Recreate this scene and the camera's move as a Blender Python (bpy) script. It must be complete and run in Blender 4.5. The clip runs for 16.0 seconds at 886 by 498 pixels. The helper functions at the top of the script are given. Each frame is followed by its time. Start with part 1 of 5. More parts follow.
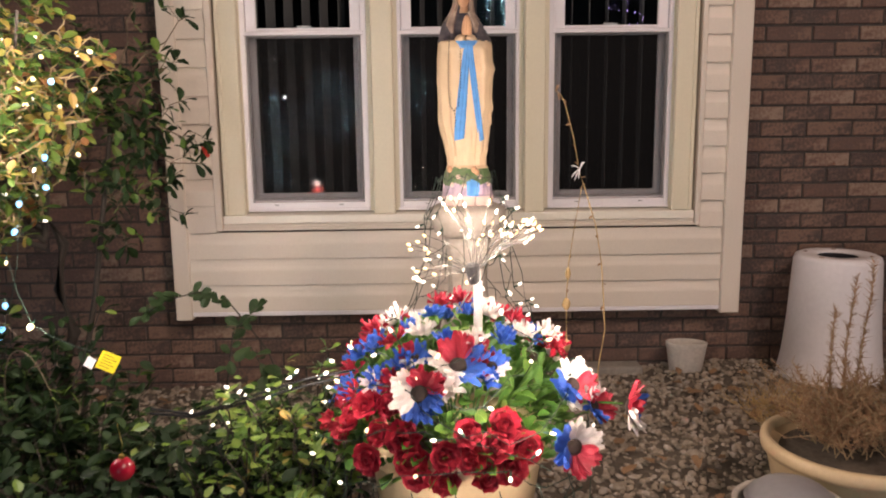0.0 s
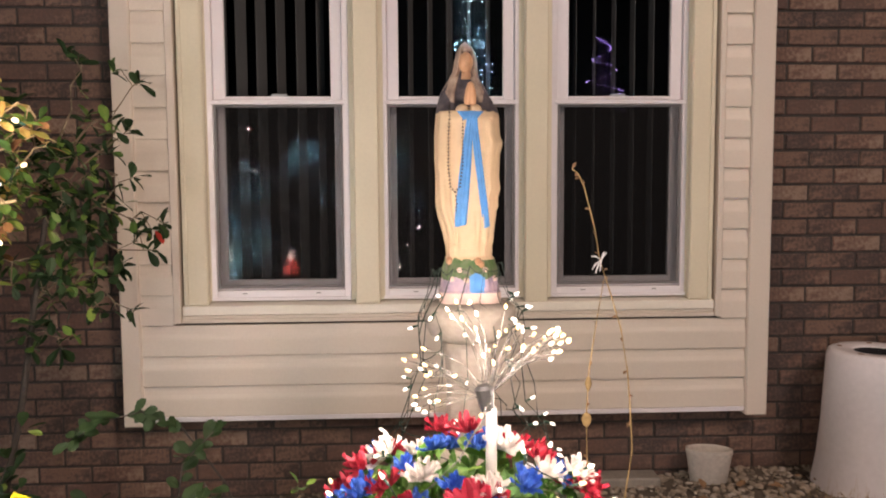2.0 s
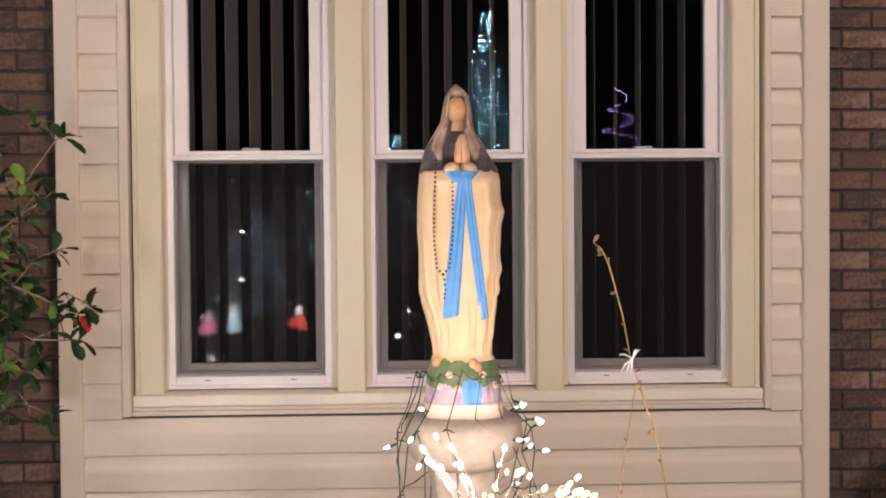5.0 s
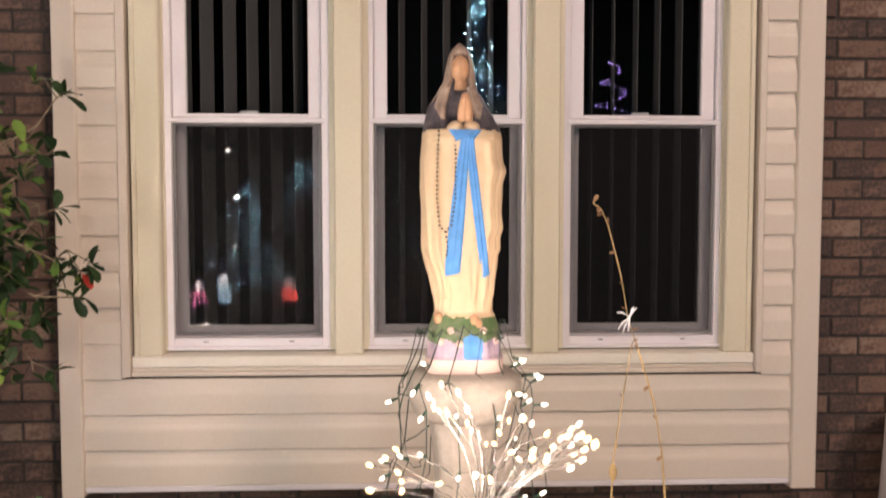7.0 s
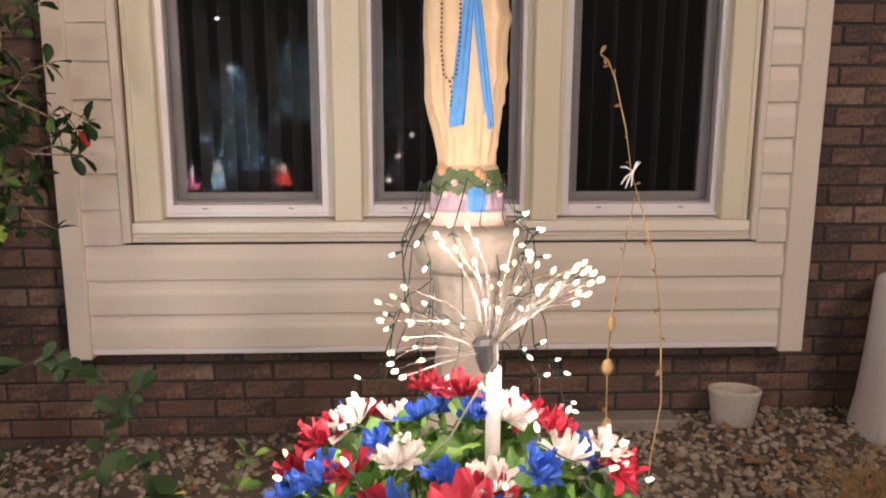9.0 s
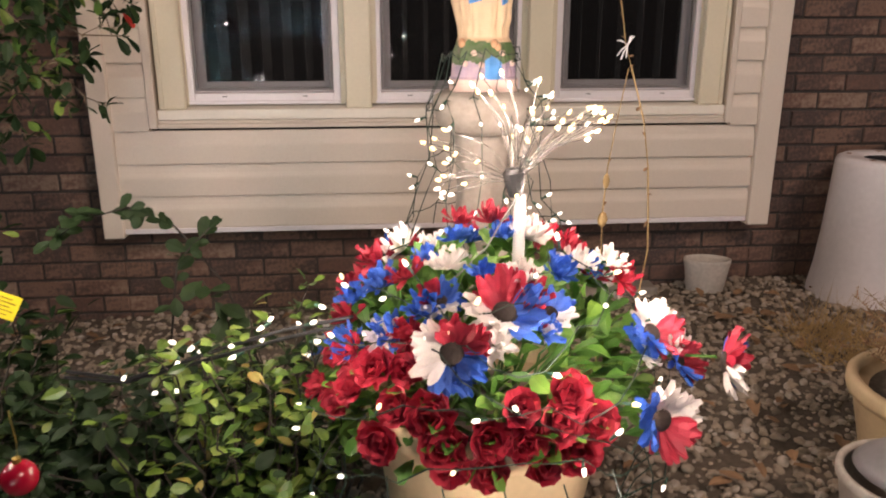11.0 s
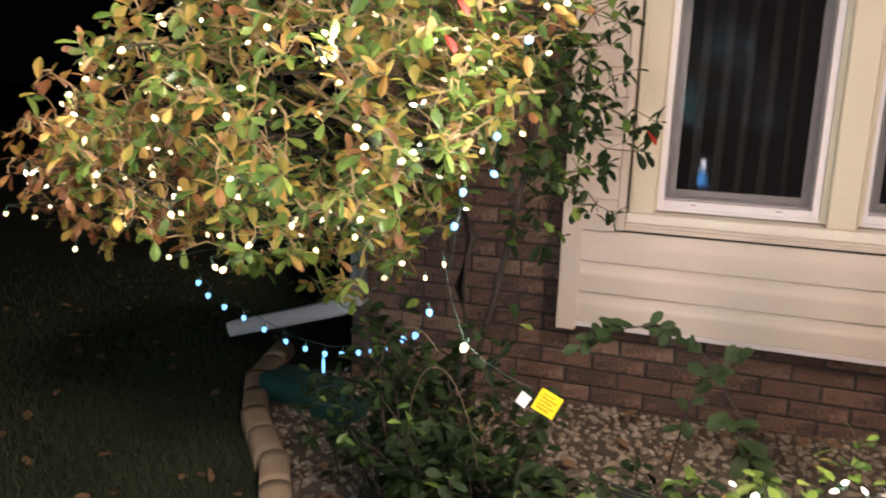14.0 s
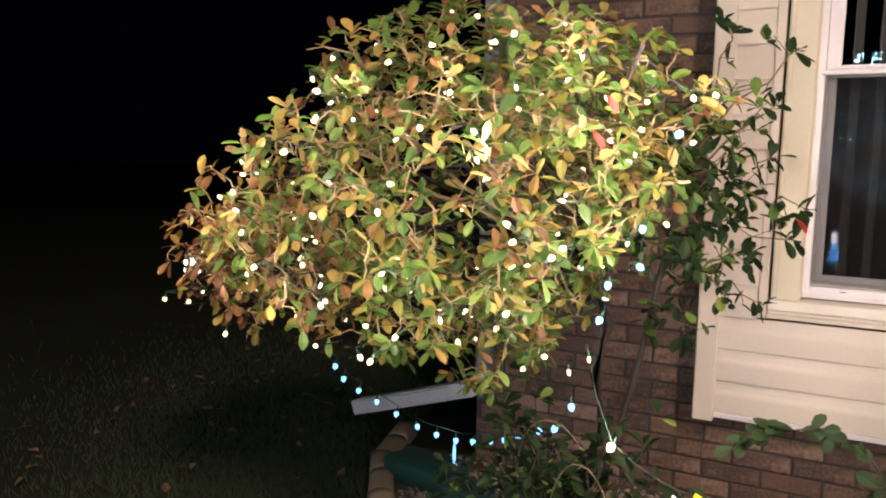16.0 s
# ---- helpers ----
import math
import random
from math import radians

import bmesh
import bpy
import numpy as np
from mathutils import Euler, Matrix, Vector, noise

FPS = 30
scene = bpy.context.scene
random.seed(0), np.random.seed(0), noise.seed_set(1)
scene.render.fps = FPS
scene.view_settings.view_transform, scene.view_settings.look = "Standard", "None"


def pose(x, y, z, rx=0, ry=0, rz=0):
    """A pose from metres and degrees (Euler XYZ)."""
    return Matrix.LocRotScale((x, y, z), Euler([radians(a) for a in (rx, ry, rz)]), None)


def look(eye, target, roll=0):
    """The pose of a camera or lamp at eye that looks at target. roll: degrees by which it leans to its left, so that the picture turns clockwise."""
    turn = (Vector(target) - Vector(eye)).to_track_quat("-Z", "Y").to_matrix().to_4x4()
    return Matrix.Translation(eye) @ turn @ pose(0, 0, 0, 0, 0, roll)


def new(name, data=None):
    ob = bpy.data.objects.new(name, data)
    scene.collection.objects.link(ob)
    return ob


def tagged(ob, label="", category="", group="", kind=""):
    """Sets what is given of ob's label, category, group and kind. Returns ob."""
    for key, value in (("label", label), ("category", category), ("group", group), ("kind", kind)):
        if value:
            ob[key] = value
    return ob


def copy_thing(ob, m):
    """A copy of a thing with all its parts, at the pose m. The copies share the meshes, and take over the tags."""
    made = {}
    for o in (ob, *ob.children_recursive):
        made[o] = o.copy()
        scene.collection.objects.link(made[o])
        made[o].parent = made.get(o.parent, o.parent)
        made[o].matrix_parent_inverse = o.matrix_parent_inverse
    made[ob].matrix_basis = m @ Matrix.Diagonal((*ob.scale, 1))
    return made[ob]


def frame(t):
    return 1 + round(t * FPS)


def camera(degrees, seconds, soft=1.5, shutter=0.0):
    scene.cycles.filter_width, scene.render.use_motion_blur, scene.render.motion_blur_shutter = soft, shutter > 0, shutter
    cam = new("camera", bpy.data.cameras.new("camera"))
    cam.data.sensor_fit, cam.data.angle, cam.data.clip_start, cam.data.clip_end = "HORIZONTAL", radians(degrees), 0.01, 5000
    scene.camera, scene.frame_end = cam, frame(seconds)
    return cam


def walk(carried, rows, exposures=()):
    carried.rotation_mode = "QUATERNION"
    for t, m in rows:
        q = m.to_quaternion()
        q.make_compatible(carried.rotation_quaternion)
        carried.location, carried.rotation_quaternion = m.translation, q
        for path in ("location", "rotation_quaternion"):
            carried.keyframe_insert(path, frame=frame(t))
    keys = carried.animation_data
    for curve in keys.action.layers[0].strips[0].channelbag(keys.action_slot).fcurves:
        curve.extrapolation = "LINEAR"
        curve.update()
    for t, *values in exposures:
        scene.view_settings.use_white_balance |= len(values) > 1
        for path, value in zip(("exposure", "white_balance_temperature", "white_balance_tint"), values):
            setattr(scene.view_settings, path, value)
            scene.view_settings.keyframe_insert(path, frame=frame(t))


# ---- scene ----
cam = camera(59.4, 16.0, soft=1.9, shutter=0.5)
METRES, EYE, TILT, LEAN, TURN = 1.94, 1.15, 0.0, 0.0, -0.8
ROWS = [
    (0.0, 0.0, 0.0, 0.0, -0.11, -9.64, 0.64),
    (0.5, -0.0059, 0.0594, 0.0019, -0.86, -8.44, 0.79),
    (1.0, -0.0145, 0.1008, 0.0106, -1.39, -6.91, 0.74),
    (1.5, -0.0183, 0.1353, 0.0158, -1.8, -5.52, 0.57),
    (2.0, -0.0297, 0.2035, 0.0164, -1.9, -4.56, 0.36),
    (2.5, -0.0376, 0.2708, 0.0219, -1.69, -4.04, 0.17),
    (3.0, -0.0199, 0.3456, 0.0201, -1.05, -4.03, 0.23),
    (3.5, 0.0105, 0.4187, 0.0205, 0.73, -4.02, 0.12),
    (4.0, 0.0108, 0.4317, 0.0456, 0.32, -2.32, 0.39),
    (6.5, 0.0019, 0.425, 0.0502, -1.46, -0.62, 0.02),
    (7.0, -0.0032, 0.4201, 0.032, -1.46, -2.86, -0.0),
    (7.5, -0.0054, 0.4172, 0.0197, -1.55, -5.31, -0.13),
    (8.0, -0.0074, 0.42, 0.0098, -1.62, -7.53, -0.28),
    (8.5, -0.0079, 0.4225, -0.0002, -1.74, -9.39, -0.31),
    (9.0, -0.0153, 0.4186, -0.0083, -2.02, -10.89, -0.18),
    (11.5, -0.1187, 0.2646, -0.055, -4.38, -17.05, -0.05),
    (12.0, -0.1706, 0.2666, -0.0434, 0.79, -16.25, -0.81),
    (12.5, -0.2268, 0.2634, -0.0254, 7.46, -14.58, -1.03),
    (13.0, -0.2679, 0.2613, -0.016, 13.13, -13.3, -1.42),
    (13.5, -0.2942, 0.2599, -0.0077, 17.33, -12.42, -1.89),
    (14.0, -0.3129, 0.259, -0.0006, 20.56, -11.6, -2.06),
    (14.5, -0.3277, 0.26, 0.005, 23.18, -10.61, -1.9),
    (15.0, -0.3406, 0.258, 0.0125, 25.39, -9.32, -1.61),
    (15.5, -0.3494, 0.253, 0.0203, 27.17, -7.89, -1.34),
    (16.0, -0.3522, 0.2474, 0.0229, 28.46, -6.65, -1.27),
]
walk(cam, [(t, pose(0, 0, EYE, TILT, LEAN, TURN) @ pose(METRES * x, METRES * y, METRES * z, 90 + pitch, roll, yaw)) for t, x, y, z, yaw, pitch, roll in ROWS],
     exposures=[(0.0, 0.04), (3.5, 0.06), (7.0, 0.27), (8.0, 0.25), (9.0, 0.02), (11.5, -0.05), (12.5, -0.08), (13.5, 0.12), (16.0, 0.52)])

# ---- night world and lamps ----
world = bpy.data.worlds.new("night")
scene.world = world
world.use_nodes = True
world.node_tree.nodes["Background"].inputs["Color"].default_value = (0.22, 0.25, 0.42, 1)
world.node_tree.nodes["Background"].inputs["Strength"].default_value = 0.002


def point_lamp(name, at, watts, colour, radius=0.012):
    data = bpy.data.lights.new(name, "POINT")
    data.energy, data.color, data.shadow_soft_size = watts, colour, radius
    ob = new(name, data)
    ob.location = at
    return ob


WARM = (1.0, 0.84, 0.74)
COOL = (0.62, 0.80, 1.0)
WHITE = (1.0, 0.80, 0.68)
# the glowing sprays of the starburst
for at in ((-0.05, 1.86, 0.84), (0.26, 1.86, 0.85), (0.10, 1.76, 0.84), (0.02, 1.90, 0.95), (0.20, 1.92, 0.95), (0.10, 1.84, 0.97)):
    point_lamp("starburst_glow", at, 2.2, WHITE, 0.012)
# strings in the flowers
for at in ((-0.25, 1.66, 0.55), (0.10, 1.58, 0.57), (0.36, 1.78, 0.62), (-0.10, 1.96, 0.72), (0.22, 2.00, 0.72), (-0.36, 1.80, 0.62), (0.24, 1.60, 0.52)):
    point_lamp("flower_string_glow", at, 2.6, WHITE, 0.012)
for at in ((-0.02, 1.55, 0.28), (0.24, 1.57, 0.27)):
    point_lamp("flower_string_glow", at, 1.0, WHITE, 0.012)
# strings in the bush
for x, z in ((-1.10, 1.20), (-1.30, 1.02), (-1.52, 0.90), (-1.75, 0.86), (-2.02, 0.88), (-2.25, 0.95), (-1.95, 1.12), (-1.70, 1.20), (-1.45, 1.22), (-1.18, 1.45), (-1.62, 1.40), (-1.90, 1.30), (-1.24, 0.84), (-1.38, 1.42), (-2.10, 1.22), (-1.55, 1.05), (-1.86, 0.98), (-1.30, 1.24)):
    y = 2.26 - 0.52 * math.sqrt(max(0.05, 1 - ((x + 1.66) / 0.88) ** 2 - ((z - 1.1) / 0.56) ** 2))
    point_lamp("bush_and_fill_glow", (x, y, z), 1.25, WARM, 0.012)
# added fill lamps without bulbs, brightening the siding beside the bush
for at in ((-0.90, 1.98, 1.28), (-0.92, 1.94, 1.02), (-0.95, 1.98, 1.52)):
    point_lamp("bush_and_fill_glow", at, 7.5, WARM, 0.012)
point_lamp("blue_string_glow", (-1.03, 2.00, 0.93), 0.8, COOL)
point_lamp("blue_string_glow", (-1.72, 2.50, 0.44), 0.6, COOL)
point_lamp("warm_bulb_glow", (-1.07, 1.99, 0.62), 1.8, WARM, 0.02)
# porch lamp of the yard, high behind the camera
porch = bpy.data.lights.new("porch_lamp_glow", "AREA")
porch.energy, porch.color, porch.size = 250, (1.0, 0.745, 0.62), 1.3
porch_ob = new("porch_lamp_glow", porch)
porch_ob.matrix_world = look((2.9, -2.2, 5.5), (0.1, 3.4, 0.6))


# ---- materials ----
def material(name):
    m = bpy.data.materials.new(name)
    m.use_nodes = True
    nt = m.node_tree
    return m, nt, nt.nodes["Principled BSDF"]


def surface(name, base, rough=0.6, vary=0.25, scale=30.0, bump=0.15, big=3.0, metal=0.0, piece="", hue=None, trans=0.0, spec=0.5):
    """Paint, stone, leaf and plastic: two sizes of mottling, fine relief, and a shift from piece to piece."""
    m, nt, b = material(name)
    n, l = nt.nodes, nt.links
    co = n.new("ShaderNodeTexCoord")
    fine = n.new("ShaderNodeTexNoise")
    fine.inputs["Scale"].default_value, fine.inputs["Detail"].default_value = scale, 6
    coarse = n.new("ShaderNodeTexNoise")
    coarse.inputs["Scale"].default_value, coarse.inputs["Detail"].default_value = big, 3
    for t in (fine, coarse):
        l.new(co.outputs["Object"], t.inputs["Vector"])
    add = n.new("ShaderNodeMath")
    add.operation = "ADD"
    l.new(fine.outputs["Fac"], add.inputs[0])
    l.new(coarse.outputs["Fac"], add.inputs[1])
    last = add
    if piece:
        if piece == "island":
            src = n.new("ShaderNodeNewGeometry").outputs["Random Per Island"]
        else:
            src = n.new("ShaderNodeObjectInfo").outputs["Random"]
        more = n.new("ShaderNodeMath")
        more.operation = "MULTIPLY_ADD"
        l.new(src, more.inputs[0])
        more.inputs[1].default_value = 1.2
        l.new(add.outputs[0], more.inputs[2])
        last = more
    span = n.new("ShaderNodeMapRange")
    span.inputs["From Min"].default_value = 0.6
    span.inputs["From Max"].default_value = 2.6 if piece else 1.4
    l.new(last.outputs[0], span.inputs["Value"])
    ramp = n.new("ShaderNodeValToRGB")
    cols = hue or [tuple(c * (1 - vary) for c in base), tuple(min(1, c * (1 + vary)) for c in base)]
    els = ramp.color_ramp.elements
    while len(els) < len(cols):
        els.new(0.5)
    for i, c in enumerate(cols):
        els[i].position = i / (len(cols) - 1)
        els[i].color = (*c, 1)
    l.new(span.outputs[0], ramp.inputs["Fac"])
    l.new(ramp.outputs["Color"], b.inputs["Base Color"])
    b.inputs["Roughness"].default_value = rough
    b.inputs["Metallic"].default_value = metal
    b.inputs["Specular IOR Level"].default_value = spec
    if bump:
        bp = n.new("ShaderNodeBump")
        bp.inputs["Strength"].default_value, bp.inputs["Distance"].default_value = bump, 0.004
        l.new(fine.outputs["Fac"], bp.inputs["Height"])
        l.new(bp.outputs["Normal"], b.inputs["Normal"])
    if trans:
        thin = n.new("ShaderNodeBsdfTranslucent")
        l.new(ramp.outputs["Color"], thin.inputs["Color"])
        mix = n.new("ShaderNodeMixShader")
        mix.inputs["Fac"].default_value = trans
        l.new(b.outputs[0], mix.inputs[1])
        l.new(thin.outputs[0], mix.inputs[2])
        l.new(mix.outputs[0], n["Material Output"].inputs["Surface"])
    return m


def glow(name, colour, strength):
    m, nt, b = material(name)
    b.inputs["Base Color"].default_value = (*colour, 1)
    b.inputs["Emission Color"].default_value = (*colour, 1)
    b.inputs["Emission Strength"].default_value = strength
    return m


def window_glass():
    m, nt, b = material("window_glass")
    n, l = nt.nodes, nt.links
    clear = n.new("ShaderNodeBsdfTransparent")
    clear.inputs["Color"].default_value = (0.80, 0.84, 0.84, 1)
    gloss = n.new("ShaderNodeBsdfGlossy")
    gloss.inputs["Roughness"].default_value = 0.0
    fres = n.new("ShaderNodeFresnel")
    fres.inputs["IOR"].default_value = 1.52
    mix = n.new("ShaderNodeMixShader")
    l.new(fres.outputs[0], mix.inputs["Fac"])
    l.new(clear.outputs[0], mix.inputs[1])
    l.new(gloss.outputs[0], mix.inputs[2])
    l.new(mix.outputs[0], n["Material Output"].inputs["Surface"])
    return m


BRICK = surface("red_brown_brick", (0.2, 0.1, 0.07), 0.9, 0.3, 60, 0.6, 9, piece="object",
                hue=[(0.044, 0.033, 0.032), (0.144, 0.083, 0.062), (0.097, 0.061, 0.051), (0.182, 0.112, 0.082), (0.058, 0.042, 0.039), (0.154, 0.092, 0.069), (0.26, 0.184, 0.138), (0.125, 0.077, 0.060)])
MORTAR = surface("grey_mortar", (0.055, 0.045, 0.04), 0.95, 0.3, 90, 0.5)
SIDING = surface("cream_vinyl_siding", (0.66, 0.585, 0.50), 0.5, 0.05, 120, 0.06, 1.5)
TRIM = surface("cream_painted_trim", (0.68, 0.62, 0.47), 0.45, 0.05, 80, 0.08, 2)
LEDGE = surface("pale_cream_ledge_paint", (0.80, 0.75, 0.65), 0.4, 0.05, 60, 0.06, 2)
VINYL = surface("white_window_vinyl", (0.74, 0.70, 0.72), 0.35, 0.04, 60, 0.04)
SCREEN_FRAME = surface("grey_screen_frame", (0.16, 0.15, 0.15), 0.5, 0.1, 60, 0.05)
GLASS = window_glass()


def screen_mesh():
    m, nt, b = material("grey_insect_mesh")
    n, l = nt.nodes, nt.links
    b.inputs["Base Color"].default_value = (0.05, 0.048, 0.05, 1)
    b.inputs["Roughness"].default_value = 0.7
    clear = n.new("ShaderNodeBsdfTransparent")
    clear.inputs["Color"].default_value = (0.58, 0.58, 0.58, 1)
    mix = n.new("ShaderNodeMixShader")
    mix.inputs["Fac"].default_value = 0.07
    l.new(clear.outputs[0], mix.inputs[1])
    l.new(b.outputs[0], mix.inputs[2])
    l.new(mix.outputs[0], n["Material Output"].inputs["Surface"])
    return m


SCREEN_MESH = screen_mesh()
BLIND = surface("grey_fabric_blind", (0.105, 0.098, 0.10), 0.8, 0.1, 120, 0.1)
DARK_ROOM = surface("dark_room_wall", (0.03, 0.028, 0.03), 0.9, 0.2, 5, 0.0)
GRAVEL_BED = surface("gravel_soil", (0.09, 0.072, 0.055), 0.95, 0.5, 70, 0.8, 6)
PEBBLE = surface("brown_grey_pebble", (0.22, 0.18, 0.14), 0.75, 0.4, 60, 0.2, 8, piece="island",
                 hue=[(0.07, 0.058, 0.05), (0.16, 0.13, 0.10), (0.24, 0.20, 0.155), (0.30, 0.24, 0.18), (0.36, 0.32, 0.28), (0.2, 0.13, 0.085)])
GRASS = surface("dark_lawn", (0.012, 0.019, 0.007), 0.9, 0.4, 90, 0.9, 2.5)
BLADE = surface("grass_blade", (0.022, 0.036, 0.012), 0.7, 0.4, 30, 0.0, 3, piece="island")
EDGING = surface("tan_concrete_edging", (0.36, 0.27, 0.18), 0.85, 0.22, 60, 0.4, 7, piece="object")
ROBE = surface("cream_painted_plaster", (0.56, 0.42, 0.27), 0.55, 0.10, 40, 0.10, 6)
SASH = surface("sky_blue_paint", (0.07, 0.25, 0.58), 0.5, 0.18, 60, 0.1, 10)
SKIN = surface("tan_painted_plaster", (0.52, 0.30, 0.17), 0.5, 0.12, 50, 0.05, 8)
ROCK_PAINT = surface("mossy_green_painted_rock", (0.10, 0.16, 0.06), 0.6, 0.4, 60, 0.4, 25, hue=[(0.025, 0.06, 0.02), (0.07, 0.13, 0.045), (0.12, 0.15, 0.08), (0.24, 0.19, 0.20)])
SHOULDER_GREY = surface("mottled_dark_grey", (0.075, 0.068, 0.078), 0.6, 0.45, 70, 0.15, 30, hue=[(0.035, 0.03, 0.034), (0.075, 0.066, 0.078), (0.16, 0.13, 0.13)])
VEIL = surface("worn_tan_veil_paint", (0.30, 0.22, 0.17), 0.6, 0.4, 60, 0.15, 26, hue=[(0.15, 0.105, 0.085), (0.30, 0.22, 0.17), (0.46, 0.36, 0.28)])
LILAC = surface("lilac_painted_rock", (0.34, 0.27, 0.36), 0.6, 0.3, 60, 0.3, 22, hue=[(0.20, 0.17, 0.26), (0.36, 0.28, 0.36), (0.48, 0.36, 0.38)])
CAST = surface("off_white_cast_concrete", (0.33, 0.29, 0.25), 0.9, 0.22, 70, 0.5, 9)
BASE_PAINT = surface("blush_painted_base", (0.62, 0.46, 0.40), 0.6, 0.1, 60, 0.1)
BEAD = surface("black_wooden_bead", (0.02, 0.015, 0.012), 0.35, 0.2, 60, 0.0)
WIRE = surface("dark_green_wire", (0.012, 0.028, 0.018), 0.5, 0.2, 60, 0.0)
PALE_WIRE = surface("clear_plastic_wire", (0.13, 0.125, 0.115), 0.3, 0.15, 60, 0.0)
SILVER_WIRE = surface("silvered_wire", (0.22, 0.205, 0.19), 0.25, 0.3, 160, 0.2, 40, metal=0.7)
SOCKET = surface("green_plastic_socket", (0.02, 0.06, 0.04), 0.4, 0.2, 60, 0.0)
BLACK = surface("black_plastic", (0.015, 0.015, 0.016), 0.4, 0.2, 60, 0.05)
STAKE = surface("white_plastic_stake", (0.42, 0.40, 0.39), 0.4, 0.06, 60, 0.05)
BULB_WARM = glow("warm_white_bulb", (1.0, 0.78, 0.46), 2.1)
BULB_TIP = glow("golden_tip_bulb", (1.0, 0.72, 0.34), 1.9)
BULB_WHITE = glow("white_bulb", (1.0, 0.90, 0.78), 2.4)
BULB_BLUE = glow("pale_blue_bulb", (0.20, 0.54, 1.0), 1.7)
BULB_FAR = glow("far_teal_bulb", (0.5, 0.85, 1.0), 90)
BULB_RAINBOW = glow("far_violet_bulb", (0.55, 0.35, 1.0), 16)
RED_SILK = surface("red_silk_petal", (0.42, 0.010, 0.022), 0.6, 0.3, 60, 0.1, 14, piece="island", hue=[(0.19, 0.005, 0.016), (0.34, 0.011, 0.034), (0.50, 0.045, 0.075)], trans=0.2)
WHITE_SILK = surface("white_silk_petal", (0.66, 0.61, 0.58), 0.6, 0.12, 60, 0.1, 14, piece="island", trans=0.2)
BLUE_SILK = surface("royal_blue_silk_petal", (0.035, 0.11, 0.46), 0.6, 0.3, 60, 0.1, 14, piece="island", trans=0.2)
SEEDS = surface("dark_brown_flower_centre", (0.025, 0.016, 0.012), 0.9, 0.4, 200, 0.8, 40)
SILK_LEAF = surface("green_silk_leaf", (0.10, 0.26, 0.03), 0.5, 0.3, 60, 0.1, 14, piece="island", hue=[(0.035, 0.10, 0.016), (0.08, 0.19, 0.03), (0.19, 0.31, 0.05)], trans=0.25)
LEAF_GREEN = surface("glossy_green_leaf", (0.08, 0.15, 0.02), 0.38, 0.35, 50, 0.08, 20, piece="island", hue=[(0.03, 0.07, 0.018), (0.07, 0.135, 0.028), (0.13, 0.20, 0.04), (0.22, 0.25, 0.055)], trans=0.25, spec=0.35)
LEAF_YELLOW = surface("yellowing_leaf", (0.38, 0.24, 0.035), 0.45, 0.3, 50, 0.08, 20, piece="island", hue=[(0.17, 0.20, 0.04), (0.28, 0.24, 0.055), (0.36, 0.24, 0.065), (0.32, 0.165, 0.055)], trans=0.3)
LEAF_BRONZE = surface("bronze_leaf", (0.16, 0.075, 0.03), 0.42, 0.35, 50, 0.08, 20, piece="island", hue=[(0.09, 0.035, 0.02), (0.20, 0.09, 0.035), (0.34, 0.19, 0.07)], trans=0.2)
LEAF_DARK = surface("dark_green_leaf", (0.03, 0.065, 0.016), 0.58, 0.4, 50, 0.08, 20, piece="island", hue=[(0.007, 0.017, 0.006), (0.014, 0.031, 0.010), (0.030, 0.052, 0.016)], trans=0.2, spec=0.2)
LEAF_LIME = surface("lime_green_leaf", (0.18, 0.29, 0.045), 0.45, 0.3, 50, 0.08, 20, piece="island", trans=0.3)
LEAF_RED = surface("red_autumn_leaf", (0.38, 0.03, 0.02), 0.5, 0.3, 50, 0.08, 20, trans=0.2)
DRY_LEAF = surface("dry_brown_leaf", (0.22, 0.13, 0.07), 0.8, 0.4, 50, 0.2, 20, piece="island", trans=0.1)
BARK = surface("grey_brown_bark", (0.036, 0.028, 0.022), 0.9, 0.4, 80, 0.7, 14)
TWIG = surface("pale_tan_twig", (0.30, 0.22, 0.12), 0.8, 0.35, 80, 0.3, 14, piece="island")
DARK_TWIG = surface("brown_twig", (0.13, 0.095, 0.06), 0.8, 0.35, 80, 0.3, 14)
STRAW = surface("dry_straw_stalk", (0.42, 0.29, 0.13), 0.8, 0.3, 80, 0.3, 14)
HEATH = surface("dry_rusty_brush", (0.26, 0.15, 0.08), 0.85, 0.4, 60, 0.2, 14, piece="island")
TAN_POT = surface("tan_plastic_pot", (0.60, 0.46, 0.28), 0.5, 0.10, 60, 0.12, 6)
GREY_POT = surface("pale_stone_pot", (0.46, 0.42, 0.37), 0.9, 0.2, 70, 0.5, 12)
DRUM_WHITE = surface("white_moulded_plastic", (0.78, 0.74, 0.76), 0.45, 0.07, 50, 0.06, 4)
DRUM_DIRT = surface("brown_stain", (0.30, 0.2, 0.15), 0.8, 0.3, 40, 0.1)
HOLLOW_SHADE = surface("hollow_shade_dark", (0.02, 0.02, 0.025), 0.9, 0.2, 20, 0.0)
GREY_DOME = surface("grey_plastic_cap", (0.22, 0.21, 0.22), 0.45, 0.12, 60, 0.08)
SLAB = surface("grey_stone_slab", (0.24, 0.21, 0.18), 0.9, 0.25, 60, 0.5, 9)
SPOUT = surface("white_painted_aluminium", (0.62, 0.62, 0.64), 0.4, 0.12, 40, 0.08, 5)
PIPE_SHADE = surface("shaded_blue_grey_pipe", (0.14, 0.17, 0.19), 0.5, 0.2, 40, 0.1, 5)
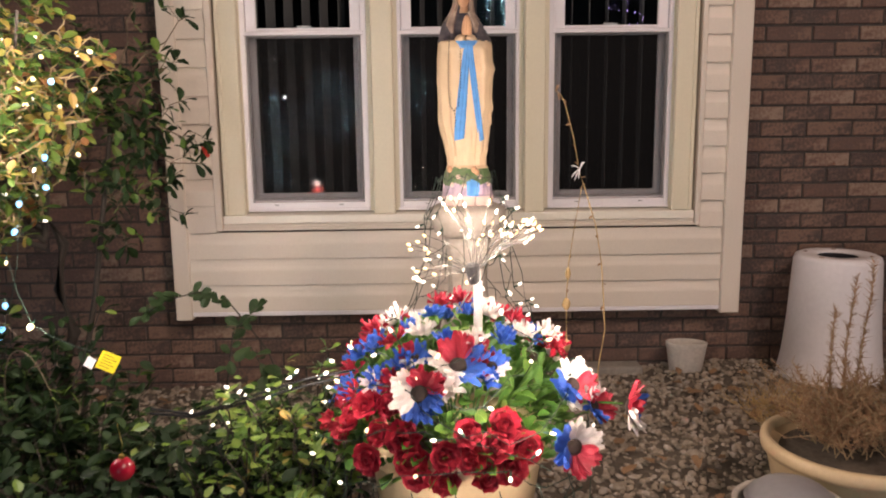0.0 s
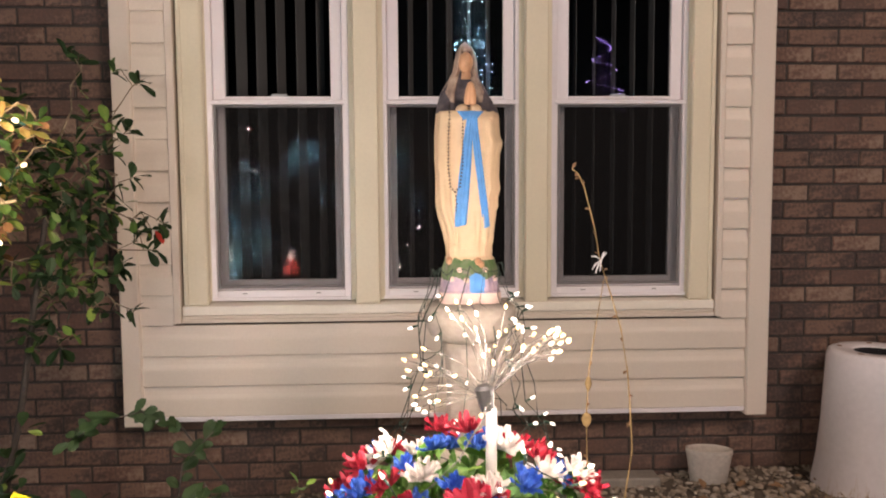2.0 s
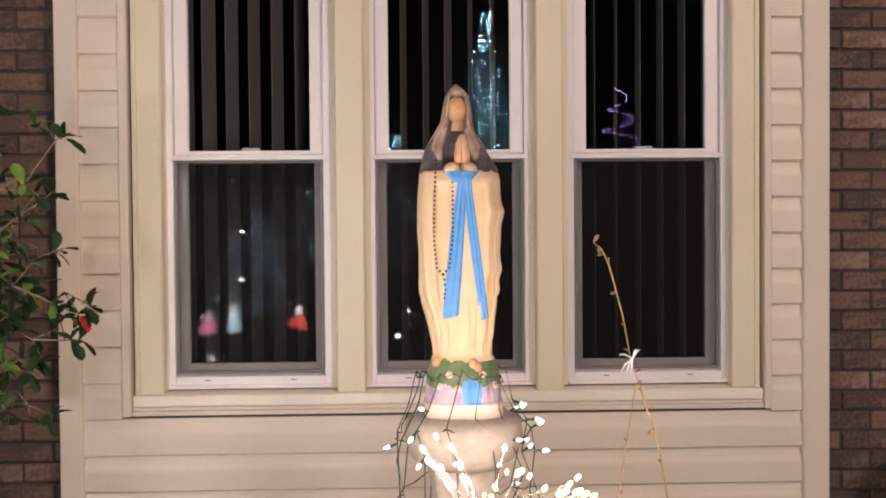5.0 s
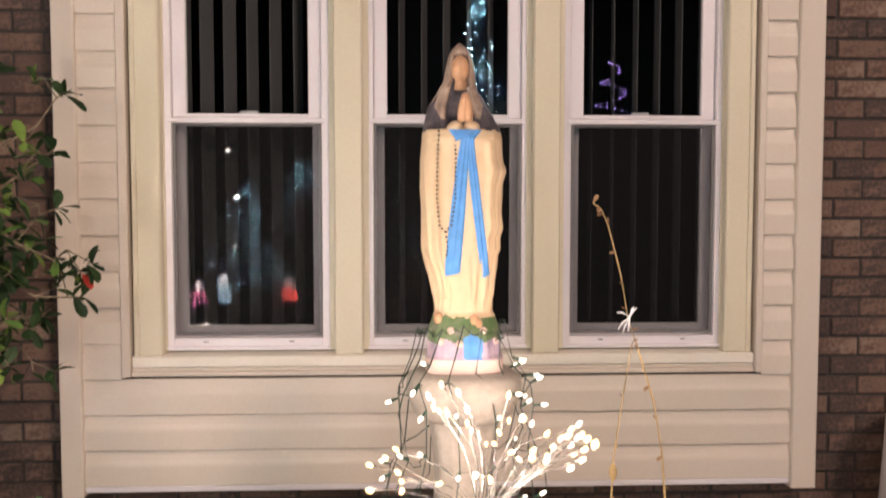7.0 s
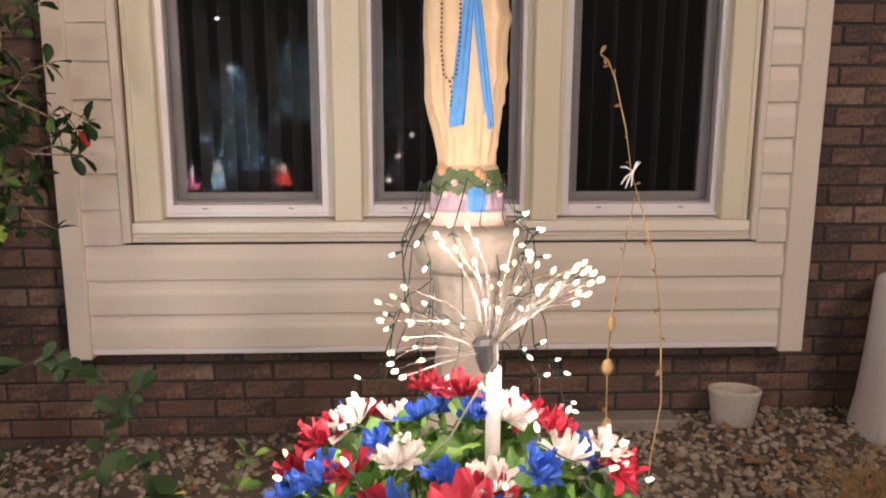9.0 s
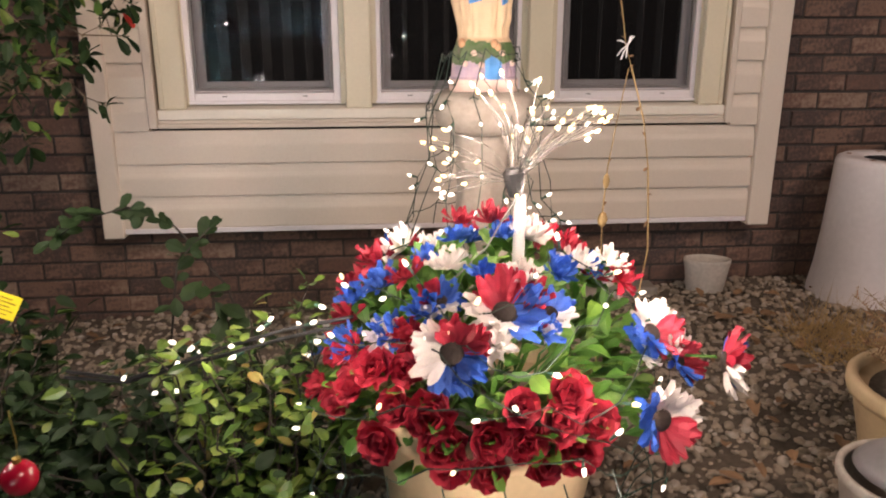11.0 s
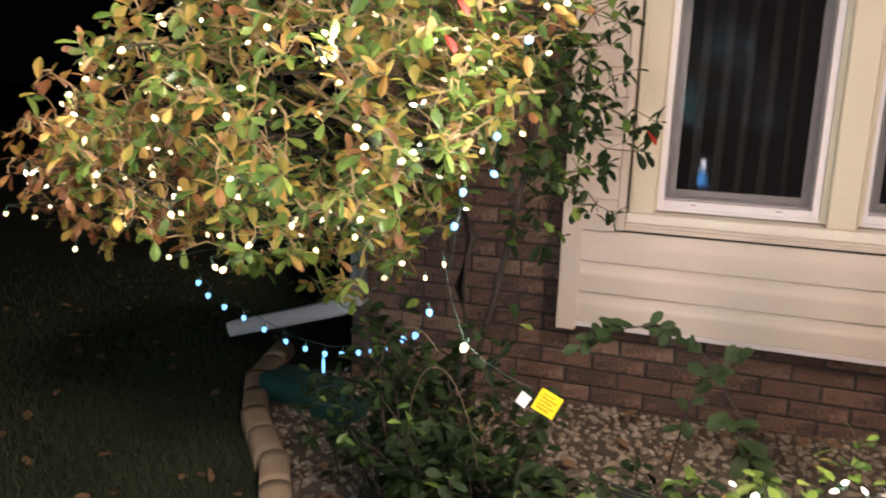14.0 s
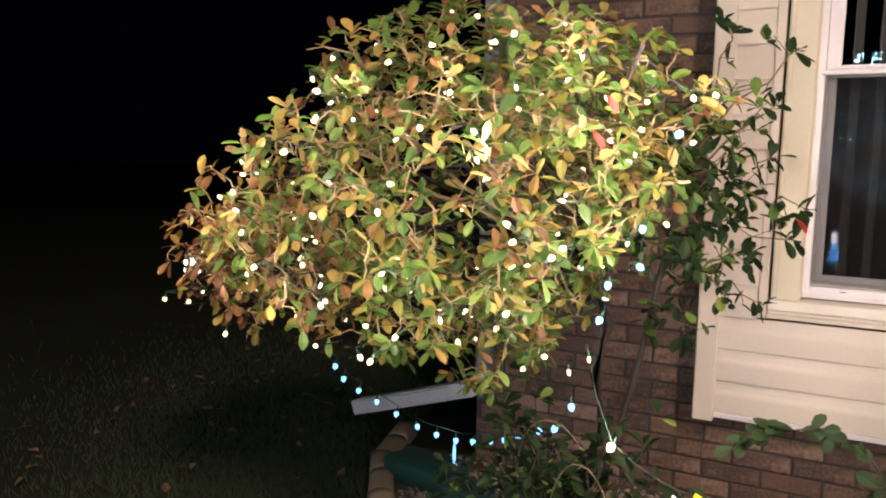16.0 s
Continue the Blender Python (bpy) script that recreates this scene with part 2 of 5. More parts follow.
TEAL = surface("dark_green_plastic", (0.018, 0.07, 0.06), 0.45, 0.25, 50, 0.1, 6)
YELLOW_TAG = surface("yellow_plastic_tag", (0.80, 0.66, 0.015), 0.5, 0.08, 60, 0.05)
WHITE_TAG = surface("white_paper_tag", (0.7, 0.7, 0.72), 0.6, 0.08, 60, 0.05)
PRINT = surface("brown_printed_mark", (0.30, 0.22, 0.01), 0.6, 0.1, 60, 0.0)
RED_BALL = surface("red_glossy_ornament", (0.26, 0.004, 0.02), 0.2, 0.12, 30, 0.0)
GOLD = surface("gold_cap", (0.6, 0.42, 0.12), 0.3, 0.1, 60, 0.0, metal=1.0)


# ---- mesh tools ----
def part(name, bm, mat, parent=None, label="", smooth=False):
    """One bmesh as one mesh object."""
    me = bpy.data.meshes.new(name)
    bm.to_mesh(me)
    bm.free()
    if mat:
        me.materials.append(mat)
    if smooth:
        for p in me.polygons:
            p.use_smooth = True
    ob = new(name, me)
    if parent:
        ob.parent = parent
        ob.matrix_parent_inverse = Matrix.Translation(parent.location).inverted()
    if label:
        ob["label"] = label
    return ob


def thing(name, at, label, category, group="", kind=""):
    ob = new(name)
    ob.location = at
    ob.empty_display_size = 0.05
    return tagged(ob, label, category, group, kind)


def box(bm, lo, hi, bevel=0.0):
    r = bmesh.ops.create_cube(bm, size=1.0)
    vs = r["verts"]
    for v in vs:
        v.co = Vector([lo[i] + (v.co[i] + 0.5) * (hi[i] - lo[i]) for i in range(3)])
    if bevel:
        es = list({e for v in vs for e in v.link_edges})
        bmesh.ops.bevel(bm, geom=es, offset=bevel, segments=1, affect="EDGES", profile=0.5)


def boxes(*pairs, bevel=0.0):
    bm = bmesh.new()
    for lo, hi in pairs:
        box(bm, lo, hi, bevel)
    return bm


def turned(profile, seg=32, at=(0, 0, 0), bm=None, squash=1.0, wobble=None):
    """A solid turned from (radius, height) pairs."""
    bm = bm or bmesh.new()
    rings = []
    for r, z in profile:
        if r < 1e-5:
            rings.append([bm.verts.new((at[0], at[1], at[2] + z))])
            continue
        ring = []
        for i in range(seg):
            a = 2 * math.pi * i / seg
            k = wobble(a, z) if wobble else 1.0
            ring.append(bm.verts.new((at[0] + r * k * math.cos(a), at[1] + r * k * squash * math.sin(a), at[2] + z)))
        rings.append(ring)
    for p, q in zip(rings, rings[1:]):
        for i in range(seg):
            j = (i + 1) % seg
            if len(p) == 1 and len(q) == 1:
                break
            if len(p) == 1:
                bm.faces.new((p[0], q[j], q[i]))
            elif len(q) == 1:
                bm.faces.new((p[i], p[j], q[0]))
            else:
                bm.faces.new((p[i], p[j], q[j], q[i]))
    bmesh.ops.recalc_face_normals(bm, faces=bm.faces)
    return bm


def tube(bm, pts, radii, seg=6):
    """A tapered round stem along points."""
    pts = [Vector(p) for p in pts]
    if not isinstance(radii, (list, tuple)):
        radii = [radii] * len(pts)
    rings = []
    for i, p in enumerate(pts):
        d = (pts[min(i + 1, len(pts) - 1)] - pts[max(i - 1, 0)]).normalized()
        u = d.orthogonal().normalized()
        w = d.cross(u)
        rings.append([bm.verts.new(p + radii[i] * (math.cos(2 * math.pi * k / seg) * u + math.sin(2 * math.pi * k / seg) * w)) for k in range(seg)])
    for i in range(1, len(rings)):
        # line up each ring with the one before it
        a, b = rings[i - 1], rings[i]
        s = min(range(seg), key=lambda q: (b[q].co - a[0].co).length)
        rings[i] = b[s:] + b[:s]
        if (rings[i][1].co - a[1].co).length > (rings[i][-1].co - a[1].co).length:
            rings[i] = [rings[i][0]] + rings[i][:0:-1]
        for k in range(seg):
            j = (k + 1) % seg
            bm.faces.new((a[k], a[j], rings[i][j], rings[i][k]))
    for ring in (rings[0], rings[-1]):
        bm.faces.new(ring)
    return bm


def curve_pts(a, b, sag, n=10, side=(0, 0, 0)):
    """Points from a to b that hang by sag."""
    a, b, side = Vector(a), Vector(b), Vector(side)
    return [a.lerp(b, i / n) + (side - Vector((0, 0, sag))) * (4 * (i / n) * (1 - i / n)) for i in range(n + 1)]


class Soup:
    """Vertices and faces gathered fast for one mesh of many small pieces."""

    def __init__(self):
        self.v, self.f = [], []

    def add(self, verts, faces):
        k = len(self.v)
        self.v += [tuple(p) for p in verts]
        self.f += [tuple(i + k for i in f) for f in faces]

    def part(self, name, mat, parent=None, label="", smooth=False):
        me = bpy.data.meshes.new(name)
        me.from_pydata(self.v, [], self.f)
        me.materials.append(mat)
        if smooth:
            for p in me.polygons:
                p.use_smooth = True
        ob = new(name, me)
        if parent:
            ob.parent = parent
            ob.matrix_parent_inverse = Matrix.Translation(parent.location).inverted()
        if label:
            ob["label"] = label
        return ob


def leaf_verts(size, width, fold=0.25, droop=0.2, wave=0.0):
    """A leaf along +x, folded at its midrib, four facets a side."""
    rows = [(0.0, 0.0), (0.28, 0.62), (0.62, 1.0), (0.88, 0.68), (1.0, 0.0)]
    vs, fs = [], []
    for t, w in rows:
        z = -droop * size * t * t
        h = 0.5 * width * size * w
        vs += [(t * size, -h, z + fold * h), (t * size, 0, z), (t * size, h, z + fold * h + wave * h)]
    for i in range(4):
        a, b = 3 * i, 3 * i + 3
        fs += [(a, b, b + 1, a + 1), (a + 1, b + 1, b + 2, a + 2)]
    fs[0], fs[1] = (1, 3, 4), (1, 4, 5)
    fs[6], fs[7] = (9, 13, 10), (10, 13, 11)
    return [Vector(v) for v in vs], fs


def aim(at, way, up=(0, 0, 1), spin=0.0):
    """A frame at a point with its x axis along a way."""
    x = Vector(way).normalized()
    z = Vector(up) - x * Vector(up).dot(x)
    if z.length < 1e-4:
        z = x.orthogonal()
    z.normalize()
    y = z.cross(x)
    m = Matrix((x, y, z)).transposed().to_4x4()
    return Matrix.Translation(at) @ m @ Matrix.Rotation(spin, 4, "X")


# ---- ground ----
def ground_z(x, y):
    return max(-0.16, min(0.04, 0.035 * (x - 0.5)))


def rough_z(x, y):
    return ground_z(x, y) + 0.012 * noise.noise((x * 3.1, y * 3.1, 0.0))


def sheet(xs, ys, lift, inside=lambda x, y: True):
    bm = bmesh.new()
    grid = {}
    for i, x in enumerate(xs):
        for j, y in enumerate(ys):
            grid[i, j] = bm.verts.new((x, y, rough_z(x, y) + lift))
    for i in range(len(xs) - 1):
        for j in range(len(ys) - 1):
            if inside((xs[i] + xs[i + 1]) / 2, (ys[j] + ys[j + 1]) / 2):
                bm.faces.new((grid[i, j], grid[i + 1, j], grid[i + 1, j + 1], grid[i, j + 1]))
    bmesh.ops.delete(bm, geom=[v for v in bm.verts if not v.link_faces], context="VERTS")
    return bm


EDGE = [(-1.36, 1.0), (-1.44, 1.45), (-1.60, 2.12), (-1.84, 2.5), (-2.15, 2.86), (-2.36, 3.2), (-2.50, 3.7)]


def edge_x(y):
    for (x0, y0), (x1, y1) in zip(EDGE, EDGE[1:]):
        if y <= y1:
            return x0 + (x1 - x0) * (y - y0) / (y1 - y0)
    return EDGE[-1][0]


far = [-90, -50, -28, -16, -10, -7]
near_x = [-6 + 0.12 * i for i in range(86)]
near_y = [-6 + 0.12 * i for i in range(100)]
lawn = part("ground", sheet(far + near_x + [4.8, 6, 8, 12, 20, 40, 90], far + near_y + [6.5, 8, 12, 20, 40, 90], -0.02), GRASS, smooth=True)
tagged(lawn, "dark night lawn of short grass around the house", "lawn", kind="structure")
bed = part("gravel_bed", sheet([-2.6 + 0.05 * i for i in range(118)], [1.0 + 0.05 * i for i in range(50)], 0.0,
                               lambda x, y: x > edge_x(y) + 0.03), GRAVEL_BED, smooth=True)
tagged(bed, "brown soil bed under pebbles along the house wall", "garden bed", kind="structure")

# ---- house shell ----
BRICK_Y = 3.43
house = dict(kind="structure")
COURSE, LENGTH, JOINT = 0.0679, 0.2035, 0.010


def core(name, lo, hi, label):
    return tagged(part(name, boxes((lo, hi)), MORTAR), label, "wall", kind="structure")


def house_core(name, lo, hi):
    return core(name, (lo[0], BRICK_Y + 0.007, lo[1]), (hi[0], BRICK_Y + 0.16, hi[1]), "red-brown brick wall with recessed dark mortar joints")


wall_left = house_core("wall_west", (-2.03, -0.3), (-1.10, 3.0))
wall_right = house_core("wall_east", (1.32, -0.3), (6.0, 3.0))
wall_below = house_core("wall_below_window", (-1.10, -0.3), (1.32, 0.30))
wall_above = house_core("wall_above_window", (-1.10, 2.55), (1.32, 3.0))
side = tagged(part("wall_side", boxes(((-2.03, BRICK_Y + 0.16, -0.3), (-1.87, 9.0, 3.0))), BRICK), "dark brick side wall of the house", "wall", kind="structure")
tagged(part("eave", boxes(((-2.4, 3.0, 3.0), (6.0, 9.2, 3.12))), TRIM), "cream boarded eave above the brick wall", "eave", kind="structure")
# near-black walls: the room's darkness is put into their colour
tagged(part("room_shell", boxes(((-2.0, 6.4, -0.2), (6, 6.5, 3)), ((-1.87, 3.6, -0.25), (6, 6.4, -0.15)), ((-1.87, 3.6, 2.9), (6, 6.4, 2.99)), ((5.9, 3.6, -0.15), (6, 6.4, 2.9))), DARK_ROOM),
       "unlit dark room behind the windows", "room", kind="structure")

# boxed-out bay with its trim
X0, X1, BAY_Y = -1.124, 1.350, 3.316
Z0 = 0.283
bay = thing("bay_trim", (0.1, BAY_Y, Z0), "cream painted corner boards framing the boxed-out bay", "trim", kind="structure")
for a, b in ((X0, -1.053), (1.266, X1)):
    part("corner_board", boxes(((a, BAY_Y, Z0), (b, BRICK_Y + 0.006, 2.6)), bevel=0.004), SIDING, bay)
part("bottom_board", boxes(((-1.053, BAY_Y + 0.032, Z0 + 0.010), (1.266, BRICK_Y + 0.006, Z0 + 0.024)), bevel=0.002), TRIM, bay)
part("starter_strip", boxes(((-1.053, BAY_Y + 0.014, Z0 + 0.014), (1.266, BAY_Y + 0.031, Z0 + 0.032)), bevel=0.002), VINYL, bay)
LAP = 0.1165
siding = thing("siding", (0.1, BAY_Y, 0.316), "cream vinyl dutch-lap siding below and beside the windows", "siding", kind="structure")


def lap_board(x0, x1, z, h=LAP):
    """One course: a proud face, a hollow above it and a lip below."""
    f = BAY_Y + 0.014
    prof = [(f + 0.015, 0.0), (f + 0.002, 0.0), (f, 0.003), (f + 0.001, 0.54 * h), (f + 0.002, 0.60 * h), (f + 0.0065, 0.73 * h), (f + 0.0095, 0.86 * h), (f + 0.0115, 1.0 * h), (f + 0.03, 1.0 * h), (f + 0.03, 0.0)]
    bm = bmesh.new()
    ends = [[bm.verts.new((x, y, z + dz)) for y, dz in prof] for x in (x0, x1)]
    n = len(prof)
    for i in range(n):
        j = (i + 1) % n
        bm.faces.new((ends[0][i], ends[0][j], ends[1][j], ends[1][i]))
    bm.faces.new(ends[0])
    bm.faces.new(ends[1][::-1])
    bmesh.ops.recalc_face_normals(bm, faces=bm.faces)
    return part("siding_board", bm, SIDING, siding)


for k in range(3):
    lap_board(-1.053, 1.266, 0.316 + k * LAP)
for k in range(3, 18):
    lap_board(-1.053, -0.930, 0.316 + k * LAP)
    lap_board(1.163, 1.266, 0.316 + k * LAP)
for k in range(18, 19):
    lap_board(-1.053, 1.266, 0.316 + k * LAP)

# window surround
HEAD = 2.28
surround = thing("window_surround", (0.13, BAY_Y, 0.69), "cream painted casings, mullions and ledge round three windows", "window trim", kind="structure")
F = 3.337
part("channel", boxes(((-0.930, F - 0.012, 0.674), (-0.901, F + 0.05, HEAD + 0.12)), ((1.141, F - 0.012, 0.674), (1.163, F + 0.05, HEAD + 0.12)), ((-0.901, F - 0.003, 0.674), (1.141, F + 0.05, 0.690)),
                      ((-0.901, F + 0.004, 0.690), (1.141, F + 0.05, 0.703)), ((-0.901, F - 0.010, HEAD + 0.1), (1.141, F + 0.05, HEAD + 0.12)), bevel=0.003), SIDING, surround)
bm = boxes(((-0.899, F - 0.003, 0.704), (1.139, F + 0.085, 0.739)), bevel=0.003)
for v in bm.verts:
    if v.co.z > 0.73 and v.co.y > F + 0.02:
        v.co.z += 0.010
part("ledge", bm, LEDGE, surround)
for a, b in ((-0.893, -0.801), (1.039, 1.130)):
    part("casing", boxes(((a, F, 0.740), (b, F + 0.09, HEAD)), bevel=0.005), TRIM, surround)
    part("casing_bead", boxes(((a + 0.004 if a < 0 else b - 0.02, F - 0.006, 0.742), (a + 0.02 if a < 0 else b - 0.004, F, HEAD)), bevel=0.002), TRIM, surround)
    part("jamb", boxes(((b - 0.02, F + 0.038, 0.752), (b + 0.004, F + 0.12, HEAD)) if a < 0 else ((a - 0.004, F + 0.038, 0.752), (a + 0.02, F + 0.12, HEAD))), TRIM, surround)
for a, b in ((-0.248, -0.155), (0.399, 0.488)):
    part("mullion", boxes(((a, F, 0.740), (b, F + 0.036, HEAD)), bevel=0.005), TRIM, surround)
    part("jamb", boxes(((a - 0.018, F + 0.0365, 0.752), (b + 0.018, F + 0.12, HEAD))), TRIM, surround)
part("head_casing", boxes(((-0.893, F - 0.002, HEAD), (1.130, F + 0.09, HEAD + 0.1)), bevel=0.004), TRIM, surround)


def ring(x0, x1, z0, z1, w, y0, y1, top=None, bottom=None, bevel=0.002):
    t, b = w if top is None else top, w if bottom is None else bottom
    return boxes(((x0, y0, z0), (x0 + w, y1, z1)), ((x1 - w, y0, z0), (x1, y1, z1)),
                 ((x0 + w, y0, z0), (x1 - w, y1, z0 + b)), ((x0 + w, y0, z1 - t), (x1 - w, y1, z1)), bevel=bevel)


def window_unit(i, x0, x1):
    w = thing("window_%d" % i, ((x0 + x1) / 2, 3.38, 0.751), "white vinyl double-hung window, closed, dark room behind", "window", "bay windows", kind="structure")
    z0, z1, rail = 0.7505, HEAD - 0.001, 1.512
    y = 3.382
    part("window_frame", ring(x0, x1, z0, z1, 0.024, y, y + 0.085, bottom=0.040), VINYL, w)
    part("window_sill", boxes(((x0 + 0.004, y - 0.010, z0 + 0.002), (x1 - 0.004, y - 0.0005, z0 + 0.014)), bevel=0.002), VINYL, w)
    low = part("lower_sash", ring(x0 + 0.0245, x1 - 0.0245, z0 + 0.0405, rail + 0.012, 0.034, y + 0.042, y + 0.064, bottom=0.036), VINYL, w)
    part("pane", boxes(((x0 + 0.058, y + 0.050, z0 + 0.076), (x1 - 0.058, y + 0.054, rail - 0.021))), GLASS, low).visible_shadow = False
    up = part("upper_sash", ring(x0 + 0.0245, x1 - 0.0245, rail + 0.002, z1 - 0.0245, 0.044, y + 0.018, y + 0.040, bottom=0.014), VINYL, w)
    part("pane", boxes(((x0 + 0.068, y + 0.027, rail + 0.016), (x1 - 0.068, y + 0.031, z1 - 0.068))), GLASS, up).visible_shadow = False
    part("meeting_rail", boxes(((x0 + 0.012, y - 0.004, rail - 0.016), (x1 - 0.012, y + 0.018, rail)), bevel=0.002), VINYL, w)
    screen = part("screen_frame", ring(x0 + 0.026, x1 - 0.026, z0 + 0.048, rail - 0.016, 0.009, y + 0.008, y + 0.018, bevel=0.0015), SCREEN_FRAME, w, "dark grey insect screen frame")
    part("screen_mesh", boxes(((x0 + 0.034, y + 0.012, z0 + 0.056), (x1 - 0.034, y + 0.013, rail - 0.024))), SCREEN_MESH, screen, "fine grey insect mesh").visible_shadow = False
    part("sash_lock", boxes((((x0 + x1) / 2 - 0.03, y + 0.041, rail + 0.012), ((x0 + x1) / 2 + 0.03, y + 0.055, rail + 0.028)), bevel=0.003), VINYL, w)
    for dx in (-0.14, 0.14):
        part("weep_slot", boxes((((x0 + x1) / 2 + dx - 0.009, y - 0.0012, z0 + 0.027), ((x0 + x1) / 2 + dx + 0.009, y + 0.001, z0 + 0.0305))), SCREEN_FRAME, w)
    return w


UNITS = [(-0.800, -0.267), (-0.146, 0.391), (0.507, 1.042)]
for i, (a, b) in enumerate(UNITS):
    window_unit(i + 1, a, b)

# vertical blinds, turned part open
for i, (a, b) in enumerate(UNITS):
    bl = thing("vertical_blind", ((a + b) / 2, 3.50, HEAD), "grey fabric vertical blind with its slats turned part open", "blind", "window blinds")
    part("head_rail", boxes(((a - 0.03, 3.475, HEAD - 0.06), (b + 0.03, 3.525, HEAD - 0.02)), bevel=0.003), VINYL, bl)
    part("bracket", boxes((((a + b) / 2 - 0.15, 3.49, HEAD - 0.02), ((a + b) / 2 + 0.15, 3.51, 2.553))), VINYL, bl)
    n = 7
    for k in range(n):
        x = a + (k + 0.5) * (b - a) / n
        bm = boxes(((-0.038, -0.0012, 0.78), (0.038, 0.0012, HEAD - 0.06)))
        turn = (70, 72, 86)[i] + random.uniform(-5, 5)
        bm.transform(pose(x, 3.50, 0, 0, random.uniform(-0.2, 0.2), turn))
        part("slat", bm, BLIND, bl)


# ---- statue on its pedestal ----
def lerp_table(rows, z):
    for (z0, *a), (z1, *b) in zip(rows, rows[1:]):
        if z <= z1:
            k = (z - z0) / (z1 - z0)
            k = k * k * (3 - 2 * k) * 0.5 + k * 0.5
            return [p + (q - p) * k for p, q in zip(a, b)]
    return list(rows[-1][1:])


def statue(at):
    # height, left edge, right edge, front, back, fold depth
    rows = [(0.0, -0.080, 0.080, 0.062, 0.060, 0), (0.029, -0.080, 0.080, 0.062, 0.060, 0), (0.031, -0.078, 0.078, 0.060, 0.058, 0.02), (0.060, -0.076, 0.075, 0.060, 0.054, 0.06), (0.085, -0.0735, 0.071, 0.056, 0.052, 0.07),
            (0.112, -0.065, 0.063, 0.047, 0.046, 0.04), (0.122, -0.060, 0.057, 0.040, 0.045, 0.04), (0.141, -0.060, 0.0566, 0.041, 0.046, 0.09), (0.165, -0.065, 0.062, 0.043, 0.047, 0.10), (0.194, -0.069, 0.0634, 0.045, 0.048, 0.10),
            (0.235, -0.079, 0.067, 0.047, 0.05, 0.08), (0.250, -0.0835, 0.075, 0.048, 0.05, 0.06), (0.272, -0.085, 0.074, 0.050, 0.05, 0.05), (0.295, -0.086, 0.081, 0.052, 0.05, 0.04), (0.326, -0.088, 0.078, 0.054, 0.05, 0.035),
            (0.379, -0.0915, 0.079, 0.058, 0.05, 0.03), (0.411, -0.0915, 0.0857, 0.061, 0.05, 0.025), (0.432, -0.091, 0.079, 0.063, 0.05, 0.02), (0.455, -0.089, 0.077, 0.068, 0.05, 0.02), (0.474, -0.087, 0.0767, 0.072, 0.05, 0.015),
            (0.488, -0.086, 0.074, 0.068, 0.05, 0.015), (0.4985, -0.0846, 0.0724, 0.046, 0.049, 0.015), (0.515, -0.081, 0.062, 0.036, 0.048, 0.015), (0.538, -0.075, 0.050, 0.030, 0.046, 0.015), (0.555, -0.065, 0.040, 0.026, 0.043, 0.01),
            (0.575, -0.053, 0.0264, 0.024, 0.040, 0.01), (0.596, -0.042, 0.0225, 0.026, 0.038, 0.0), (0.617, -0.0386, 0.0212, 0.029, 0.037, 0.0), (0.6436, -0.033, 0.0153, 0.028, 0.035, 0), (0.656, -0.0265, 0.008, 0.023, 0.028, 0), (0.666, -0.018, -0.003, 0.012, 0.014, 0), (0.670, -0.0115, -0.0095, 0.001, 0.001, 0)]
    n, m = 160, 210

    def skin_of(z):
        l, r, fr, bk, fold = lerp_table(rows, z)
        return (l + r) / 2, (r - l) / 2, fr, bk, fold

    def shell(a, z):
        mid, w, fr, bk, fold = skin_of(z)
        c, s = math.cos(a), math.sin(a)
        p = 0.55 if z < 0.030 else 0.9
        x = w * math.copysign(abs(c) ** p, c)
        y = (bk if s > 0 else fr) * math.copysign(abs(s) ** p, s)
        k = 1.0
        if fold:
            # long drapery folds that lean outward, deeper near the hem
            k += fold * (0.30 * math.sin(11 * a + 12 * z + 1.8 * math.sin(9 * z)) + 0.15 * math.sin(23 * a - 14 * z) + 1.3 * noise.noise((4.5 * c, 4.5 * s, z * 9)) + 0.5 * noise.noise((9 * c, 9 * s, z * 20)))
        if s < 0 and 0.15 < z < 0.468:
            # the gown's front lies behind the hanging sleeves
            u = abs(x) / w
            step = max(0.0, min(1.0, (0.60 - u) / 0.08))
            y += 0.010 * step * min(1.0, (0.468 - z) / 0.02) * min(1.0, (z - 0.15) / 0.09)
            y -= 0.004 * math.exp(-((u - 0.66) / 0.06) ** 2)
        if z > 0.50 and s < 0:
            # hollow under the veil's two hanging edges
            u = abs(x) / w
            reach = 0.62 if z > 0.58 else 0.45
            if u < reach and z < 0.650:
                y += 0.011 * min(1.0, (reach - u) / 0.12) * min(1.0, (0.650 - z) / 0.012)
            y -= 0.004 * math.exp(-((u - reach - 0.10) / 0.09) ** 2)
        return Vector((mid + x * k, y * k, z))

    bm = bmesh.new()
    rings = []
    for j in range(m + 1):
        z = 0.670 * j / m
        rings.append([bm.verts.new(shell(2 * math.pi * i / n, z)) for i in range(n)])
    for p, q in zip(rings, rings[1:]):
        for i in range(n):
            bm.faces.new((p[i], p[(i + 1) % n], q[(i + 1) % n], q[i]))
    bm.faces.new(rings[0][::-1])
    bm.faces.new(rings[-1])
